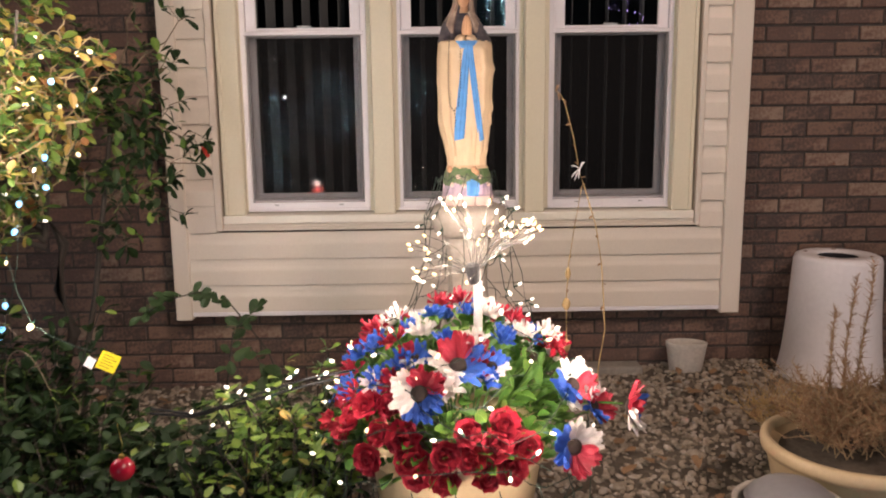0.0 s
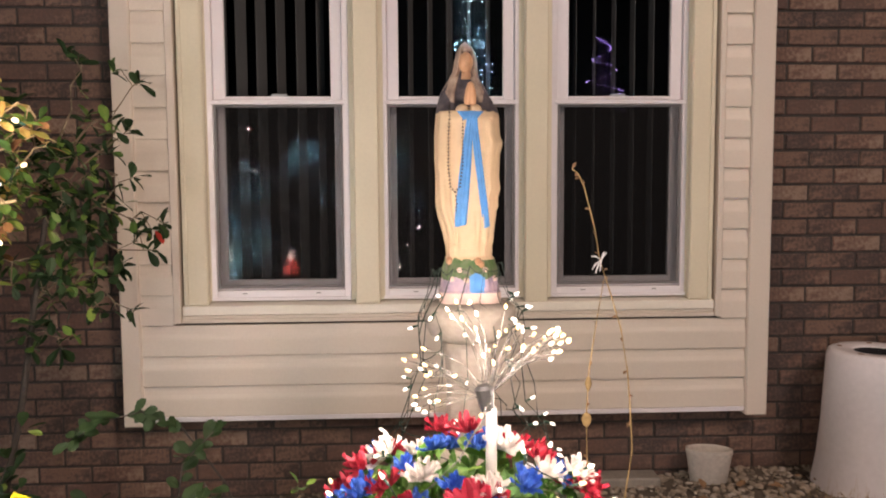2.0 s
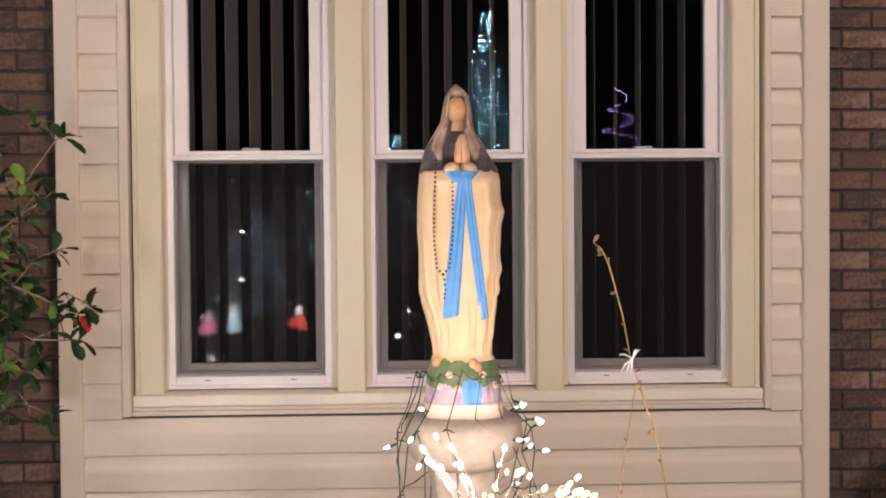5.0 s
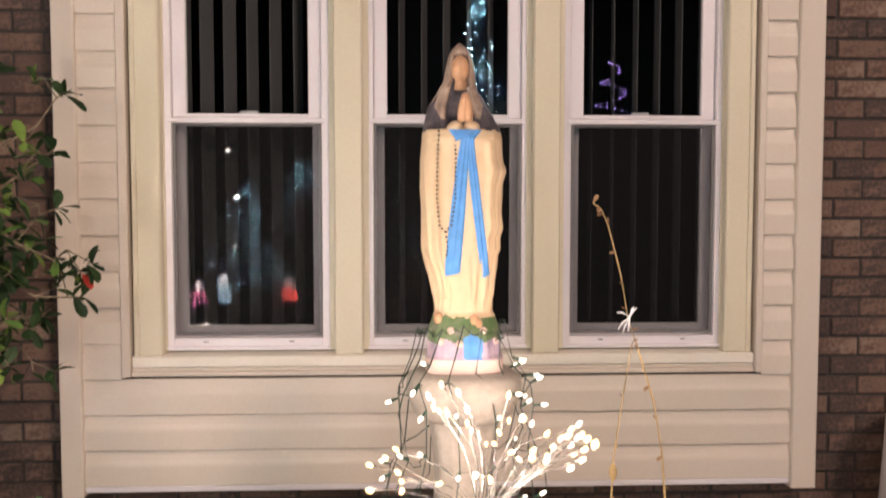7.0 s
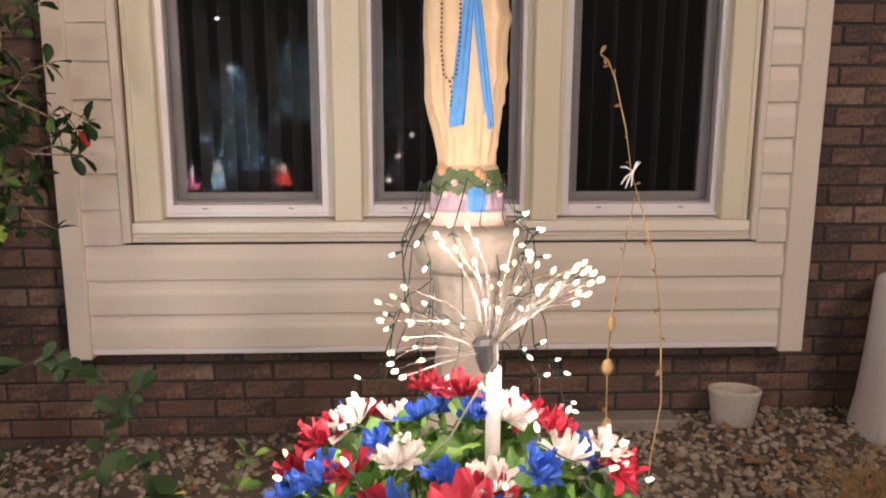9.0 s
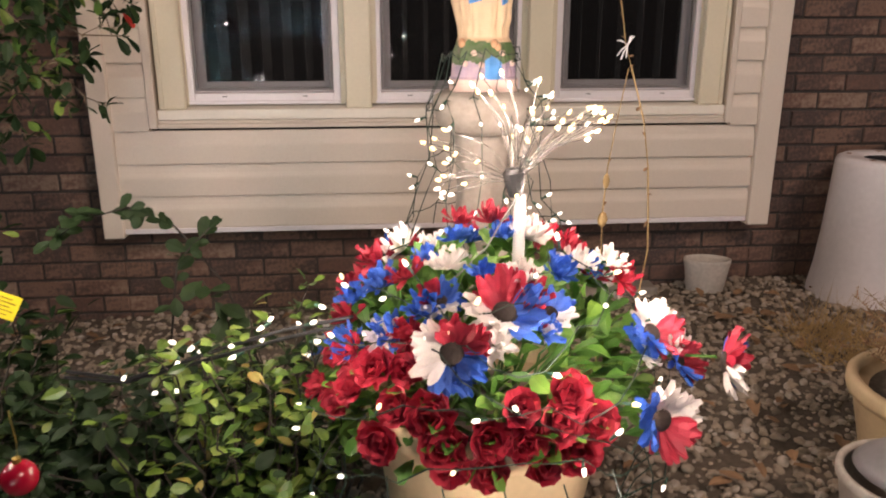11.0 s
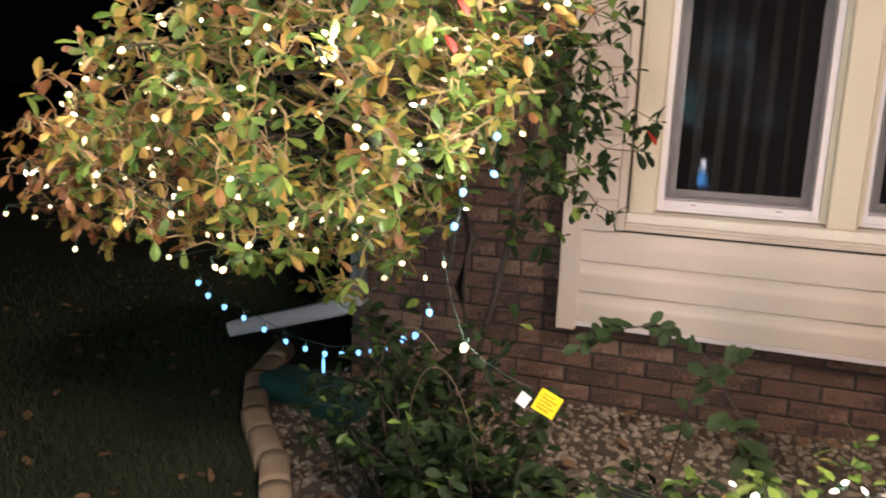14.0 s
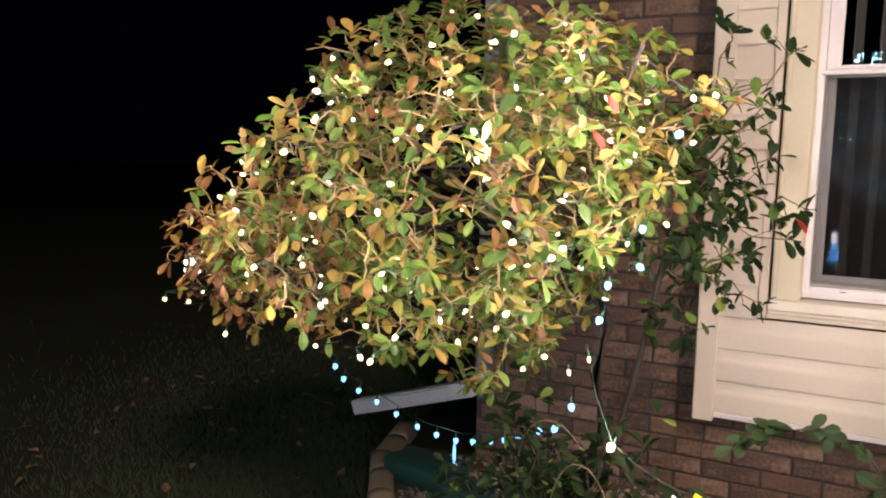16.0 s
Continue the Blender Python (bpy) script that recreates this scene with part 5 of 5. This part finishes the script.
# bare arching shoots under the tall bush
for shoot in ([(-1.30, 2.30, 0.05), (-1.28, 2.22, 0.34), (-1.22, 2.16, 0.50), (-1.14, 2.12, 0.52), (-1.08, 2.10, 0.42), (-1.05, 2.09, 0.30)],
              [(-1.36, 2.34, 0.05), (-1.38, 2.26, 0.40), (-1.33, 2.20, 0.56), (-1.24, 2.17, 0.60), (-1.17, 2.15, 0.54)]):
    for _ in range(2):
        # round the corners off
        cut = [Vector(p) for p in shoot]
        shoot = [cut[0]] + [q for a, b in zip(cut, cut[1:]) for q in (a.lerp(b, 0.25), a.lerp(b, 0.75))] + [cut[-1]]
    cane("bare_shoot", "thin bare arching shoot under the bush", shoot, [0.0026 - 0.0018 * i / (len(shoot) - 1) for i in range(len(shoot))], [], LEAF_DARK, 1.0, stem_mat=DARK_TWIG)

# lights through the low shrub, and its black lead
lead_line = [(-0.74, 1.93, 0.40), (-0.62, 1.90, 0.40), (-0.52, 1.89, 0.43), (-0.42, 1.88, 0.46), (-0.32, 1.87, 0.49), (-0.20, 1.86, 0.52)]
spots = []
for i in range(17):
    t = r5.uniform(1.3, 4.99)
    k = int(t)
    p = Vector(lead_line[k]).lerp(Vector(lead_line[k + 1]), t - k) + Vector((r5.uniform(-0.05, 0.05), r5.uniform(-0.06, 0.03), r5.uniform(-0.05, 0.06)))
    spots.append((p, (r5.uniform(-1, 1), r5.uniform(-1, 0), r5.uniform(-0.5, 1))))
light_string("lit white mini bulbs on a black lead through shrubs", (-0.5, 1.9, 0.42), [lead_line, [(a + 0.004, b, c + 0.012 + 0.006 * math.sin(i * 5)) for i, (a, b, c) in enumerate(lead_line)]], spots, ["white"], BLACK, 0.004)


def ornament(at, r):
    o = thing("bauble", (at[0], at[1], at[2] - r), "shiny red round bauble hanging in the shrub", "ornament")
    part("ball", turned([(r * math.sin(math.pi * i / 14), -r * math.cos(math.pi * i / 14)) for i in range(15)], 28, at), RED_BALL, o, smooth=True)
    part("cap", turned([(0, r), (0.006, r - 0.002), (0.006, r + 0.006), (0, r + 0.006)], 10, at), GOLD, o, "gold metal cap")
    bm = bmesh.new()
    tube(bm, [(at[0], at[1], at[2] + r), (at[0] + 0.004, at[1], at[2] + r + 0.03), (at[0] - 0.02, at[1] + 0.04, at[2] + r + 0.06)], 0.001, 4)
    part("hook", bm, GOLD, o)


ornament((-0.665, 1.56, 0.42), 0.026)

# tall dead stalks, tied together
s4 = [(0.52, 2.43, 0.0), (0.54, 2.44, 0.34), (0.560, 2.45, 0.46), (0.553, 2.45, 0.57), (0.544, 2.45, 0.68), (0.524, 2.45, 0.80), (0.485, 2.45, 0.924), (0.466, 2.45, 0.98), (0.449, 2.45, 1.075), (0.421, 2.45, 1.18), (0.405, 2.45, 1.215), (0.388, 2.45, 1.228)]
s5 = [(0.438, 2.44, 0.0), (0.436, 2.45, 0.40), (0.432, 2.45, 0.56), (0.438, 2.45, 0.68), (0.455, 2.45, 0.80), (0.476, 2.45, 0.93)]
for line, n, seed in ((s4, 14, 71), (s5, 5, 72)):
    k = [0.0028 - 0.0017 * i / (len(line) - 1) for i in range(len(line))]
    cane("dead_stalk", "tall dry straw-coloured stalk with thorns and withered leaves", line, k, [(p, d, s * 0.30) for p, d, s in along(line, n, seed)], DRY_LEAF, 0.9, PALM_V, PALM_F, STRAW)
for at, k, d in (((0.432, 2.446, 0.57), 0.9, (-0.3, -0.2, -1)), ((0.436, 2.446, 0.67), 0.6, (0.2, -0.2, -1)), ((0.436, 2.446, 0.43), 0.8, (-0.2, -0.3, -1))):
    bm = turned([(0, 0), (0.010 * k, -0.006), (0.016 * k, -0.022), (0.010 * k, -0.036), (0, -0.045)], 8, at, squash=0.5)
    tagged(part("seed_pod", bm, STRAW, smooth=True), "withered tan leaf curled on the dry stalk", "dead leaf")
bm = bmesh.new()
for d in ((-0.03, -0.01, 0.01), (-0.028, -0.012, -0.025), (-0.018, -0.01, -0.035), (0.012, -0.01, 0.02), (0.005, -0.012, 0.022), (-0.006, -0.012, -0.03)):
    c = Vector((0.468, 2.445, 0.985))
    tube(bm, [c, c + Vector(d) * 0.6 + Vector((0, 0, 0.004)), c + Vector(d)], [0.0016, 0.0022, 0.0012], 5)
tagged(part("twist_tie", bm, WHITE_TAG), "frayed white tie binding two dry stalks", "plant tie")


# ---- things along the wall ----
def moulded_drum(at):
    x, y, z = at
    d = thing("plastic_drum", at, "white moulded plastic drum upturned, with round top hole", "drum")
    part("shell", turned([(0.205, 0.0), (0.213, 0.004), (0.211, 0.03), (0.196, 0.12), (0.184, 0.26), (0.176, 0.42), (0.171, 0.52), (0.165, 0.538), (0.150, 0.545), (0.084, 0.541), (0.079, 0.534), (0.079, 0.46), (0.15, 0.45), (0.19, 0.0)], 56, at), DRUM_WHITE, d, smooth=True)
    # added liner, its near-black colour paints the shade inside the drum
    part("hollow", turned([(0, 0.30), (0.078, 0.30), (0.078, 0.536), (0.0765, 0.536), (0.0765, 0.304), (0, 0.304)], 24, at), HOLLOW_SHADE, d, "dark liner standing in for shade inside")
    for a in (215, 325, 70, 140):
        c = (x + 0.128 * math.cos(math.radians(a)), y + 0.128 * math.sin(math.radians(a)), z + 0.5435)
        part("bolt_hole", turned([(0, 0), (0.010, 0), (0.010, 0.002), (0, 0.003)], 10, c), DRUM_DIRT, d)


moulded_drum((1.705, 3.19, 0.02))


def oval_pot(at):
    p = thing("oval_pot", at, "small pale stone-look oval pot, empty, on pebbles", "pot")
    prof = [(0, 0.0), (0.066, 0.0), (0.070, 0.006), (0.086, 0.115), (0.090, 0.128), (0.090, 0.140), (0.082, 0.142), (0.079, 0.128), (0.065, 0.03), (0, 0.03)]
    bm = turned(prof, 36, squash=0.62, wobble=lambda a, z: 1 + 0.008 * math.sin(6 * a + 40 * z))
    bm.transform(Matrix.Translation(at) @ pose(0, 0, 0, 0, 0, -12))
    part("shell", bm, GREY_POT, p, smooth=True)


oval_pot((1.125, 3.32, 0.012))
bm = boxes(((0.56, 3.30, 0.0), (0.93, 3.40, 0.045)), bevel=0.006)
tagged(part("stone_slab", bm, SLAB), "flat grey stone slab lying against the wall", "stone")

# potted dead heath
HP = (1.165, 2.02, -0.01)
flower_pot("heath_pot", HP, 0.243, 0.262, TAN_POT, "wide tan plastic pot of dead brushy plants")
heath = thing("dead_heath", (HP[0], HP[1], 0.25), "dead rusty brush plant with upright dry branches", "plant")
rh = random.Random(81)
soup, core_bm = Soup(), bmesh.new()


def needle(soup, p, d, length, w=0.0014):
    d = Vector(d).normalized()
    u = d.orthogonal().normalized() * w
    q = d.cross(u).normalized() * w
    soup.add([p + u, p - 0.5 * u + q, p - 0.5 * u - q, p + d * length], [(0, 1, 3), (1, 2, 3), (2, 0, 3)])


uprights = [((1.10, 2.02), (1.185, 2.10), 0.70), ((1.16, 2.05), (1.245, 2.12), 0.74), ((1.22, 2.05), (1.36, 2.12), 0.66), ((1.26, 2.06), (1.45, 2.10), 0.72), ((1.20, 2.00), (1.32, 2.0), 0.55), ((1.12, 2.08), (1.14, 2.12), 0.60)]
for (x0, y0), (x1, y1), top in uprights:
    pts = [Vector((x0 + (x1 - x0) * t + rh.uniform(-0.008, 0.008), y0 + (y1 - y0) * t + rh.uniform(-0.008, 0.008), 0.24 + (top - 0.24) * t)) for t in (0, 0.2, 0.4, 0.6, 0.8, 1.0)]
    tube(core_bm, pts, [0.0035, 0.003, 0.0026, 0.0022, 0.0018, 0.001], 5)
    for k in range(330):
        t = rh.uniform(0.12, 1.0) * 4.99
        i = int(t)
        p = pts[i].lerp(pts[i + 1], t - i)
        d = Vector((rh.uniform(-1, 1), rh.uniform(-1, 1), rh.uniform(0.1, 1.4)))
        needle(soup, p, d, rh.uniform(0.012, 0.03))
for k in range(150):
    a = rh.uniform(0, 6.28)
    foot = Vector((HP[0] + rh.uniform(-0.12, 0.12), HP[1] + rh.uniform(-0.12, 0.12), 0.25))
    tip = foot + Vector((math.cos(a) * rh.uniform(0.08, 0.2), math.sin(a) * rh.uniform(0.05, 0.2), rh.uniform(0.03, 0.2)))
    pts = [foot, (foot + tip) / 2 + Vector((0, 0, 0.03)), tip]
    tube(core_bm, pts, [0.002, 0.0016, 0.001], 4)
    for j in range(26):
        t = rh.uniform(0.1, 1)
        p = foot.lerp(tip, t) + Vector((0, 0, 0.06 * t * (1 - t)))
        needle(soup, p, (rh.uniform(-1, 1), rh.uniform(-1, 1), rh.uniform(-0.2, 1)), rh.uniform(0.015, 0.04))
tagged(part("stem_mass", core_bm, TWIG, heath), kind="stuff")
tagged(soup.part("needles", HEATH, heath), kind="stuff")

# straw clump spilling beside the drum
clump = thing("straw_clump", (1.25, 2.72, 0.0), "clump of dry straw grass on the pebbles", "dry grass", kind="stuff")
soup = Soup()
for k in range(420):
    p = Vector((1.30 + rh.uniform(-0.10, 0.14), 2.74 + rh.uniform(-0.16, 0.16), 0.01))
    needle(soup, p, (rh.uniform(-1.1, 0.7), rh.uniform(-1, 0.5), rh.uniform(0.25, 1.3)), rh.uniform(0.08, 0.24), 0.0016)
soup.part("blades", STRAW, clump)


def dome_cap(at, r):
    d = thing("path_light", (at[0], at[1], 0.0), "grey plastic dome-topped path light in a pale pot", "path light")
    part("cap", turned([(0, 0.045), (r * 0.3, 0.043), (r * 0.65, 0.032), (r * 0.9, 0.010), (r, -0.004), (r * 0.97, -0.008), (0, -0.002)], 40, at), GREY_DOME, d, smooth=True)
    part("post", turned([(0, 0), (0.02, 0), (0.02, at[2] - 0.021), (0, at[2] - 0.021)], 14, (at[0], at[1], 0.019)), GREY_DOME, d)


dome_cap((0.880, 1.775, 0.212), 0.112)
bowl = thing("bowl_pot", (0.880, 1.775, 0.0), "pale round pot holding the grey dome light", "pot")
part("shell", turned([(0, 0.0), (0.100, 0.0), (0.104, 0.006), (0.134, 0.176), (0.140, 0.180), (0.140, 0.196), (0.136, 0.200), (0.128, 0.198), (0.124, 0.180), (0.096, 0.022), (0, 0.020)], 40, (0.880, 1.775, 0.0)), GREY_POT, bowl, smooth=True)

# ---- corner downspout, drain and edging ----
spout = thing("downspout", (-2.06, 3.44, -0.1), "white metal downspout with an extension onto the lawn", "downspout")
bm = boxes(((-2.015, 3.372, 0.27), (-1.95, 3.424, 3.0)), bevel=0.006)
# shade on the white pipe is put into this blue-grey colour
part("pipe", bm, PIPE_SHADE, spout, "downpipe in blue-grey that stands in for its shade")


def profile_run(a, b, w, h, ribs=3):
    """A ribbed rectangular pipe between two points."""
    a, b = Vector(a), Vector(b)
    bm = boxes(((0, -w / 2, -h / 2), ((b - a).length, w / 2, h / 2)), bevel=0.008)
    for k in range(ribs):
        y = -w / 2 + (k + 0.5) * w / ribs
        box(bm, (0.004, y - w / ribs * 0.28, -h / 2 - 0.003), ((b - a).length - 0.004, y + w / ribs * 0.28, h / 2 + 0.004), 0.002)
    bm.transform(aim(a, b - a))
    return bm


part("elbow", profile_run((-1.965, 3.40, 0.285), (-2.06, 3.395, 0.225), 0.07, 0.06), SPOUT, spout)
part("extension", profile_run((-2.02, 3.396, 0.235), (-2.66, 3.46, 0.025), 0.085, 0.06), SPOUT, spout)
drain = thing("drain_box", (-2.1, 3.1, -0.1), "dark green plastic splash trough below the downspout", "splash block")
bm = profile_run((-1.93, 3.05, -0.03), (-2.24, 3.14, -0.05), 0.17, 0.10, 2)
part("trough", bm, TEAL, drain)
bm = profile_run((-1.78, 2.98, -0.05), (-1.95, 3.02, -0.05), 0.15, 0.08, 2)
part("end_piece", bm, TEAL, drain)


def edging_stone(length):
    bm = bmesh.new()
    n, m = 8, 4
    rings = []
    for i in range(m + 1):
        x = length * i / m
        ring = []
        for k in range(n + 1):
            a = math.pi * k / n
            ring.append(bm.verts.new((x, -0.052 * math.cos(a), 0.055 * math.sin(a) ** 0.45 if 0 < k < n else -0.06)))
        rings.append(ring)
    for p, q in zip(rings, rings[1:]):
        for k in range(n):
            bm.faces.new((p[k], p[k + 1], q[k + 1], q[k]))
    bm.faces.new(rings[0])
    bm.faces.new(rings[-1])
    bmesh.ops.recalc_face_normals(bm, faces=bm.faces)
    me = bpy.data.meshes.new("edging_stone")
    bm.to_mesh(me)
    bm.free()
    me.materials.append(EDGING)
    for p in me.polygons:
        p.use_smooth = len(p.vertices) == 4
    return me


edging = thing("garden_edging", (-1.6, 2.12, -0.08), "curved row of tan cast concrete edging stones", "edging", kind="structure")
STONE = edging_stone(0.203)
y = 1.02
k = 0
while y < 3.5:
    x = edge_x(y)
    slope = (edge_x(y + 0.1) - x) / 0.1
    d = Vector((slope, 1, 0)).normalized()
    ob = new("edging_stone", STONE)
    ob.parent = edging
    ob.matrix_parent_inverse = Matrix.Translation(edging.location).inverted()
    ob.matrix_basis = aim((x, y, ground_z(x, y) - 0.005 + rh.uniform(-0.004, 0.004)), d) @ Matrix.Rotation(rh.uniform(-0.05, 0.05), 4, "X")
    y += 0.205 * d.y
    k += 1

# ---- pebbles ----
ico = bmesh.new()
bmesh.ops.create_icosphere(ico, subdivisions=2, radius=1.0)
ICO_V = [v.co.copy() for v in ico.verts]
ico.verts.index_update()
ICO_F = [tuple(v.index for v in f.verts) for f in ico.faces]
ico.free()
pebbles = Soup()
rp = random.Random(91)


def pebble(x, y, s):
    sx, sy, sz = s * rp.uniform(0.8, 1.3), s * rp.uniform(0.65, 1.0), s * rp.uniform(0.4, 0.7)
    m = Matrix.Translation((x, y, rough_z(x, y) + sz * rp.uniform(0.2, 0.9))) @ pose(0, 0, 0, rp.uniform(-25, 25), rp.uniform(-25, 25), rp.uniform(0, 360))
    o = Vector((rp.uniform(0, 90), rp.uniform(0, 90), rp.uniform(0, 90)))
    pebbles.add([m @ (Vector((v.x * sx, v.y * sy, v.z * sz)) * (1 + 0.28 * noise.noise(v * 1.1 + o))) for v in ICO_V], ICO_F)


count = 0
while count < 16500:
    x, y = rp.uniform(-2.3, 2.4), rp.uniform(1.25, 3.42)
    if x < edge_x(y) + 0.07:
        continue
    if x < 0.2 and rp.random() < 0.35:
        continue
    pebble(x, y, rp.choice((0.006, 0.007, 0.009, 0.010, 0.012, 0.016)))
    count += 1
tagged(pebbles.part("pebbles", PEBBLE, smooth=True), "loose brown and grey river pebbles in the bed", "gravel", kind="stuff")

# fallen leaves on bed and lawn
fallen = Soup()
for k in range(420):
    if k < 240:
        x, y = rp.uniform(-1.7, 1.9), rp.uniform(1.5, 3.35)
        if x < edge_x(y) + 0.1:
            continue
    else:
        x, y = rp.uniform(-4.5, -1.5), rp.uniform(1.6, 6.0)
        if x > edge_x(min(y, 3.6)) - 0.1:
            continue
    vs, fs = (ROUND_V, ROUND_F) if k % 3 else (PALM_V, PALM_F)
    m = aim((x, y, rough_z(x, y) + (0.028 if k < 240 else 0.0)), (rp.uniform(-1, 1), rp.uniform(-1, 1), rp.uniform(-0.1, 0.25)), (rp.uniform(-0.4, 0.4), rp.uniform(-0.4, 0.4), 1))
    fallen.add([m @ (v * rp.uniform(0.7, 1.3)) for v in vs], fs)
tagged(fallen.part("fallen_leaves", DRY_LEAF), "scattered dry brown fallen leaves on the ground", "fallen leaves", kind="stuff")

# grass blades near the edging
blades = Soup()
for k in range(26000):
    y = rp.uniform(1.3, 5.2)
    x = edge_x(min(y, 3.6)) - 0.07 - abs(rp.gauss(0, 0.9))
    p = Vector((x, y, rough_z(x, y) - 0.022))
    d = Vector((rp.uniform(-0.6, 0.6), rp.uniform(-0.6, 0.6), 1.0))
    u = d.orthogonal().normalized() * 0.0022
    blades.add([p + u, p - u, p + d * rp.uniform(0.02, 0.05)], [(0, 1, 2)])
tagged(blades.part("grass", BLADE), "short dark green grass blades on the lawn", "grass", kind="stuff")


# ---- decorations across the yard, seen as reflections in the glass ----
def far_tree(at, height, spread, n, mat, label, seed, low=0.0, spiral=False):
    t = thing("decorated_tree", at, label, "tree")
    rr = random.Random(seed)
    x, y, z = at
    bm = bmesh.new()
    tube(bm, [(x, y, z), (x + 0.03, y, z + height * 0.5), (x, y, z + height)], [0.05, 0.035, 0.01], 7)
    part("trunk", bm, BARK, t)
    limbs = bmesh.new()
    for k in range(14):
        a, h = rr.uniform(0, 6.28), low + (height - low) * rr.uniform(0.1, 0.9)
        rad = spread * (1 - 0.75 * (h - low) / (height - low))
        tube(limbs, [(x, y, z + h * 0.9), (x + rad * math.cos(a), y + rad * math.sin(a), z + h)], [0.015, 0.005], 5)
    tagged(part("limb_mass", limbs, BARK, t), kind="stuff")
    soup = Soup()
    for k in range(n):
        h = low + (height - low) * (k / n if spiral else rr.random() ** 1.2)
        rad = spread * (1 - 0.8 * (h - low) / (height - low)) * (1 if spiral else rr.uniform(0.3, 1.0))
        a = 22 * k / n if spiral else rr.uniform(0, 6.28)
        c = Vector((x + rad * math.cos(a), y + rad * math.sin(a), z + h))
        q = rr.uniform(0.017, 0.022)
        soup.add([c + q * Vector(d) for d in ((1, 0, 0), (-1, 0, 0), (0, 1, 0), (0, -1, 0), (0, 0, 1), (0, 0, -1))],
                 [(0, 2, 4), (2, 1, 4), (1, 3, 4), (3, 0, 4), (2, 0, 5), (1, 2, 5), (3, 1, 5), (0, 3, 5)])
    tagged(soup.part("bulbs", mat, t), kind="stuff")


GY = -8.0
far_tree((-3.0, GY, ground_z(-3, GY) - 0.3), 2.1, 1.0, 230, BULB_FAR, "small yard tree wrapped in teal white lights", 101, 0.1)
far_tree((-1.9, GY - 0.4, -0.3), 2.4, 1.1, 120, BULB_FAR, "small yard shrub strung with pale blue lights", 102, 1.0)
far_tree((-0.6, GY - 0.6, -0.3), 3.4, 1.3, 150, BULB_FAR, "broad yard tree with scattered pale blue lights", 103, 0.9)
far_tree((1.2, GY, -0.3), 5.6, 0.55, 120, BULB_FAR, "tall yard tree hung with white light strands", 104, 2.6)
far_tree((3.6, GY, -0.3), 4.2, 0.45, 50, BULB_RAINBOW, "spiral light tree with violet bulbs", 105, 2.8, True)


def glow_figure(at, r, h, colour, label):
    g = thing("lawn_lantern", at, label, "lawn decoration")
    part("body", turned([(0, 0), (r, 0), (r * 1.1, h * 0.3), (r * 0.75, h * 0.55), (0, h * 0.6)], 16, at), glow("lantern_glow_low", colour, 55), g, smooth=True)
    part("top", turned([(0, h * 0.6), (r * 0.6, h * 0.64), (r * 0.7, h * 0.8), (r * 0.3, h), (0, h)], 16, at), glow("lantern_glow_high", (1.0, 0.85, 0.8), 95), g, smooth=True)


LY = -5.3
glow_figure((-3.10, LY, -0.17), 0.13, 0.34, (1.0, 0.25, 0.45), "plain pink glowing plastic lawn lantern")
glow_figure((-2.72, LY, -0.17), 0.10, 0.44, (0.6, 0.8, 1.0), "plain pale blue glowing plastic lawn lantern")
glow_figure((-1.79, LY, -0.12), 0.12, 0.36, (1.0, 0.12, 0.10), "plain red and white glowing plastic lawn lantern")
glow_figure((-0.82, LY, -0.12), 0.07, 0.45, (0.15, 0.45, 1.0), "plain blue glowing plastic lawn lantern")


# ---- bricks, pieces of the walls ----
def brick_mesh(length):
    bm = bmesh.new()
    box(bm, (0, 0, 0), (length, 0.03, COURSE - JOINT), 0.003)
    me = bpy.data.meshes.new("brick")
    bm.to_mesh(me)
    bm.free()
    me.materials.append(BRICK)
    return me


BRICKS = {}


def lay(wall, x0, x1, z0, z1, limit=300, near=None):
    rng = random.Random(round(100 * x0))
    spots = []
    k0 = math.floor((z0 - 1.59) / COURSE)
    for k in range(k0, 100):
        z = 1.59 + JOINT / 2 + k * COURSE
        if z + COURSE > z1 + 0.03:
            break
        x = 1.454 + (0.5 * LENGTH if k % 2 else 0.0)
        x -= math.ceil((x - x0) / LENGTH) * LENGTH
        while x < x1:
            a, b = max(x, x0), min(x + LENGTH - JOINT, x1)
            if b - a > 0.02:
                spots.append((a, b, z))
            x += LENGTH
    if near:
        spots.sort(key=lambda s: math.hypot(s[0] - near[0], s[2] - near[1]))
    rest = Soup()
    for i, (a, b, z) in enumerate(spots):
        key = round(b - a, 3)
        if i < limit:
            if key not in BRICKS:
                BRICKS[key] = brick_mesh(key)
            ob = new("brick", BRICKS[key])
            ob.parent = wall
            ob.location = (a, BRICK_Y + rng.uniform(-0.0015, 0.0015), z + rng.uniform(-0.001, 0.001))
        else:
            y = BRICK_Y
            vs = [(p, q, r) for p in (a, b) for q in (y, y + 0.02) for r in (z, z + COURSE - JOINT)]
            rest.add(vs, [(0, 1, 3, 2), (4, 6, 7, 5), (0, 4, 5, 1), (2, 3, 7, 6), (0, 2, 6, 4), (1, 5, 7, 3)])
    if rest.v:
        tagged(rest.part("brickwork", BRICK, wall), kind="stuff")


lay(wall_left, -2.03, -1.10, -0.14, 2.9, 300, (-1.4, 0.8))
lay(wall_right, 1.345, 6.0, -0.05, 2.9, 300, (1.5, 0.9))
lay(wall_below, -1.10, 1.345, -0.10, 0.30)
